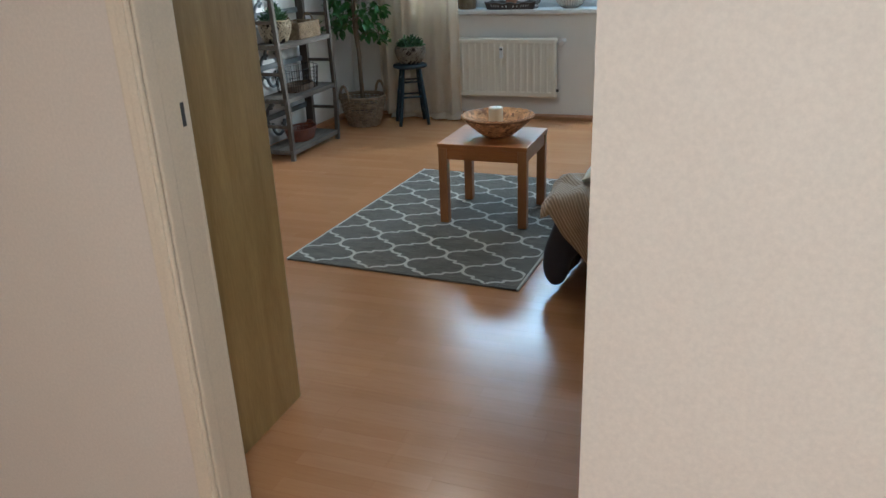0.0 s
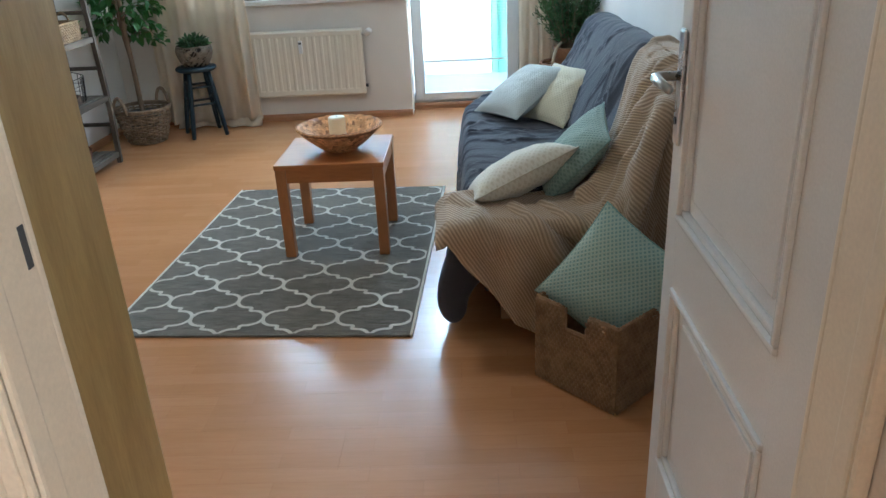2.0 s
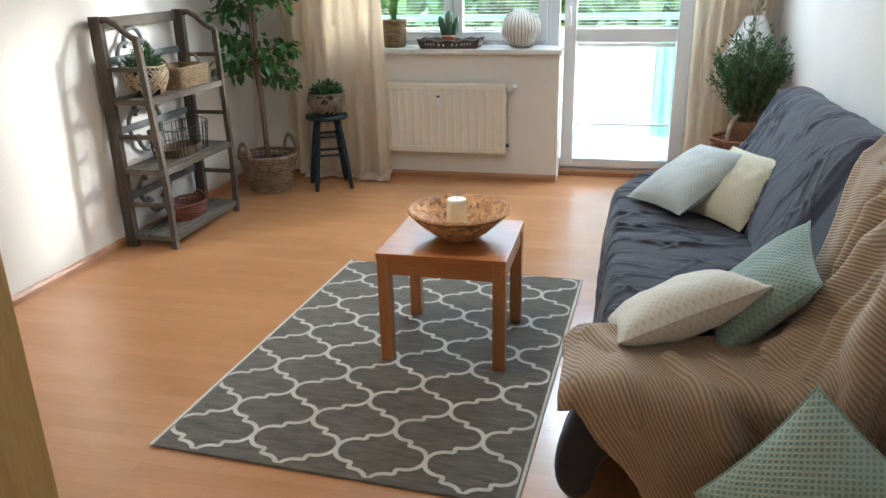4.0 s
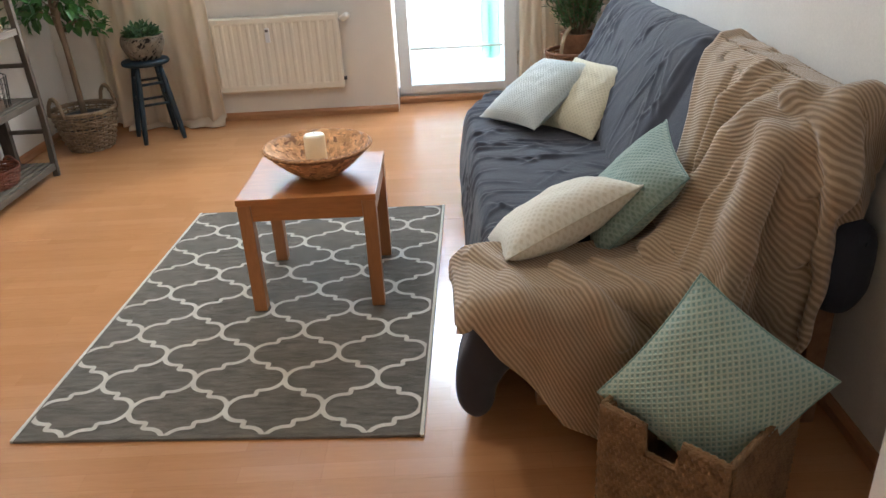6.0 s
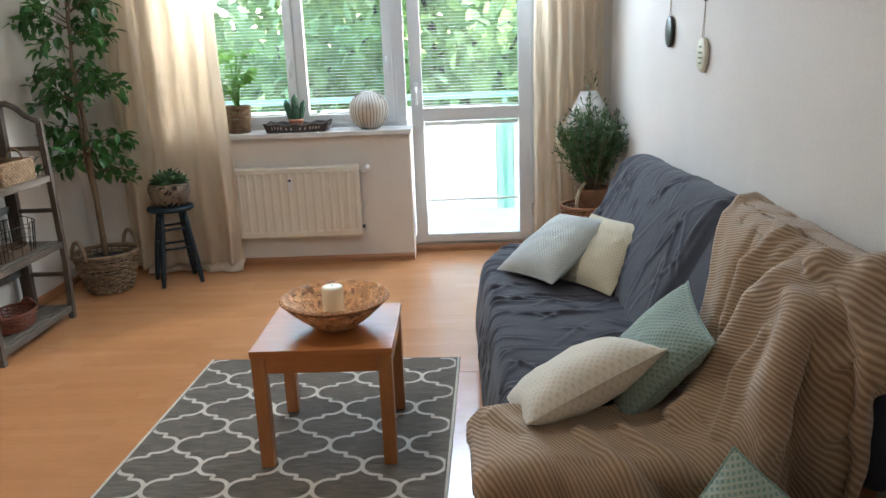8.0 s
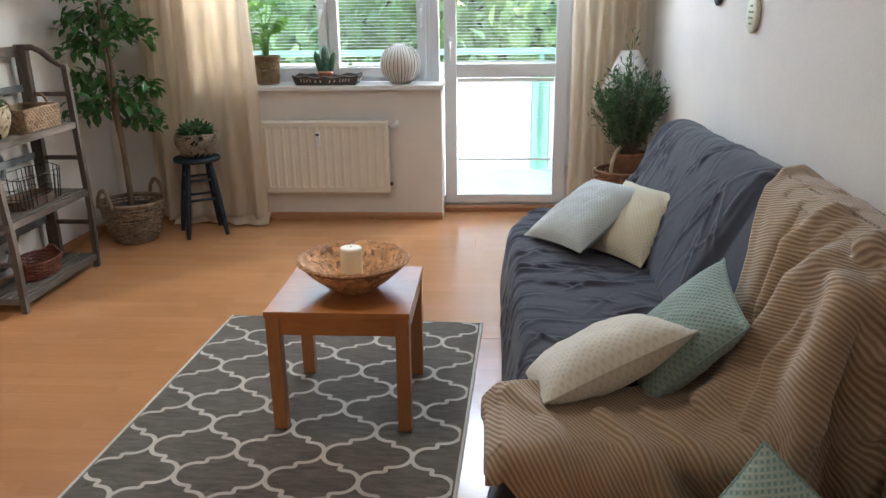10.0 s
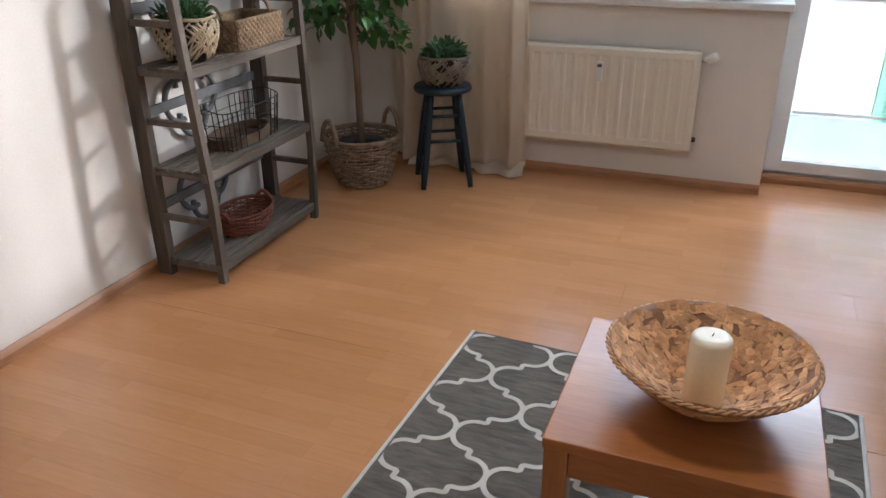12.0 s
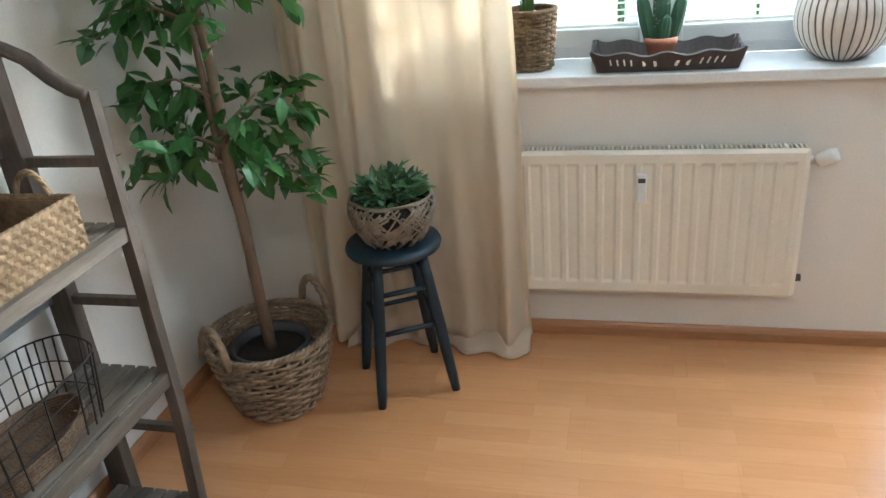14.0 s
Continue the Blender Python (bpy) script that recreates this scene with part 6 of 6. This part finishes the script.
for args in ((0, 0.004, 0.0, 0.024, 0.185), (-0.030, -0.004, -0.22, 0.020, 0.150), (0.031, 0.0, 0.22, 0.019, 0.145), (0.008, -0.024, 0.1, 0.015, 0.085)):
    cactus_column(*args)
b = bmesh.new()
rn = random.Random(2)
for _ in range(90):
    a, zz = rn.uniform(0, 6.28), rn.uniform(0.04, 0.14)
    p = Vector((0.021 * math.cos(a), 0.004 + 0.021 * math.sin(a), zz))
    tube((p, p + Vector((0.012 * math.cos(a), 0.012 * math.sin(a), 0.003))), 0.0006, 3, b)
part("spines", b, M["ceramic"], cactus)

vase = thing("globe_vase", "round off-white ceramic vase with dark vertical grooves", "vase", -1.430, 6.785, SZ)


def globe(r, h, waves):
    b = bmesh.new()
    rings = []
    n = 132
    for j in range(21):
        f = j / 20
        t = -1.20 + 2.62 * f
        rr = r * math.cos(t) if f < 1 else r * 0.17
        z = h / 2 + (h / 2) * math.sin(t) / math.sin(1.20)
        z = min(h, max(0, z))
        rings.append([b.verts.new((rr * (1 + 0.020 * math.cos(waves * a)) * math.cos(a), rr * (1 + 0.020 * math.cos(waves * a)) * math.sin(a), z)) for a in (2 * math.pi * k / n + 0.02 * math.sin(6 * f + 2) for k in range(n))])
    for r0, r1 in zip(rings, rings[1:]):
        for k in range(n):
            b.faces.new((r0[k], r0[(k + 1) % n], r1[(k + 1) % n], r1[k]))
    b.faces.new(rings[0][::-1])
    b.faces.new(rings[-1])
    return b


part("body", globe(0.136, 0.258, 33), M["ceramic"], vase, "", True)
for k in range(33):
    a = 2 * math.pi * (k + 0.5) / 33
    pts = []
    for j in range(15):
        f = j / 14
        t = -1.10 + 2.35 * f
        r = 0.136 * math.cos(t) * 0.989
        z = 0.129 + 0.129 * math.sin(t) / math.sin(1.20)
        aa = a + 0.03 * math.sin(5 * f + k)
        pts.append((r * math.cos(aa), r * math.sin(aa), min(0.256, z)))
    part("groove", tube(pts, 0.0026, 5), M["ceramic_line"], vase, "", True)


# ---- balcony and outdoors ----
setting("balcony_floor", box(-3.2, YO, -0.16, 1.2, 8.55, -0.02), M["concrete"], "pale concrete balcony floor", "balcony")
rail = thing("balcony_railing", "balcony railing with white panels and turquoise posts", "railing", -1.0, 8.5, -0.02)
for x0, x1 in ((-2.15, -1.10), (-1.06, -0.42), (-0.40, 0.555), (0.72, 2.15)):
    part("panel", box(x0, -0.01, 0.004, x1, 0.01, 0.98, 0.003), M["panel"], rail, "white translucent railing panel")
part("panel", box(0.562, -0.008, 0.004, 0.713, 0.008, 0.98, 0.003), M["teal"], rail, "turquoise translucent railing panel")
for x in (-2.17, 0.64, 2.17):
    part("post", box(x - 0.020, -0.022, 0.0, x + 0.020, 0.014, 1.05, 0.003), M["teal"], rail, "turquoise metal post")
part("handrail", box(-2.2, -0.035, 1.04, 2.2, 0.035, 1.09, 0.006), M["teal"], rail, "turquoise handrail")
setting("ground", box(-220, 8.9, -3.3, 220, 420, -3.2), M["grass"], "green lawn below the balcony", "ground")


def broadleaf(x, y, h, r, seed):
    t = thing("tree", "leafy green tree outside the window", "tree", x, y, -3.2, 0, "trees outside")
    rn = random.Random(seed)
    part("trunk", tube([(0, 0, 0), (0.1, 0.05, h * 0.3), (0.0, 0.1, h * 0.6), (0.1, 0, h * 0.9)], [0.20, 0.16, 0.10, 0.03], 8), M["tree_bark"], t, "", True)
    lb, lv = bmesh.new(), bmesh.new()
    for k in range(26):
        a = k * 2.4 + rn.uniform(-0.3, 0.3)
        z = h * rn.uniform(0.12, 0.92)
        reach = r * (1.0 - 0.55 * abs(z / h - 0.5)) * rn.uniform(0.7, 1.1)
        tip = Vector((reach * math.cos(a), reach * math.sin(a), z + rn.uniform(0, 0.6)))
        tube((Vector((0, 0, z * 0.85)), tip * 0.5 + Vector((0, 0, z * 0.45)), tip), [0.06, 0.04, 0.015], 5, lb)
        for _ in range(150):
            f = rn.uniform(0.25, 1.05)
            p = Vector((0, 0, z * 0.85)).lerp(tip, f) + Vector((rn.gauss(0, 0.34), rn.gauss(0, 0.34), rn.gauss(0, 0.34)))
            leaf_blade(lv, p, rnd_dir(rn), rnd_dir(rn, 0.7), rn.uniform(0.18, 0.34), rn.uniform(0.14, 0.24), 0.2)
    part("limbs", lb, M["tree_bark"], t, "", True)["kind"] = "stuff"
    part("crown", lv, M["tree_leaf"], t)


for i, (x, y, h, r) in enumerate(((-7.5, 16, 8.0, 3.0), (-4.2, 18, 9.5, 3.2), (-1.2, 16.5, 8.0, 2.8), (1.6, 18.5, 9.0, 3.0), (4.6, 21, 8.5, 3.0), (-10.5, 20, 9.5, 3.4), (-2.8, 23, 10.5, 3.6), (0.4, 22, 9.5, 3.4), (-6.0, 24, 11, 3.6), (-0.2, 14.5, 5.0, 2.4), (-3.6, 14.5, 5.0, 2.4))):
    broadleaf(x, y, h, r, 100 + i)


# ---- floor boards ----
def floor_boards(x0, x1, y0, y1, first=0.1935):
    bw, bl, gap = 0.1935, 1.286, 0.00018
    row = 0
    y = y0
    while y < y1 - 0.002:
        ya = min(y + (bw if row else first), y1)
        open_joint = 0.0022 if row == 18 else gap
        x = x0 - (row * 0.463) % bl
        while x < x1:
            a, c = max(x, x0), min(x + bl, x1)
            if c - a > 0.01:
                o = new("board", mesh_of(box(a + gap, y + open_joint, -0.0085, c - gap, ya - gap, 0.0), "board", M["floor"]))
                o.parent = ground
            x += bl
        y = ya
        row += 1


floor_boards(XL, XR, YF, YB, 0.0655)
floor_boards(BAL_L, BAL_R, YB, 6.915)
floor_boards(DOOR_L, DOOR_R, HALL_Y, YF)
floor_boards(-1.90, 1.0, -1.5, HALL_Y)
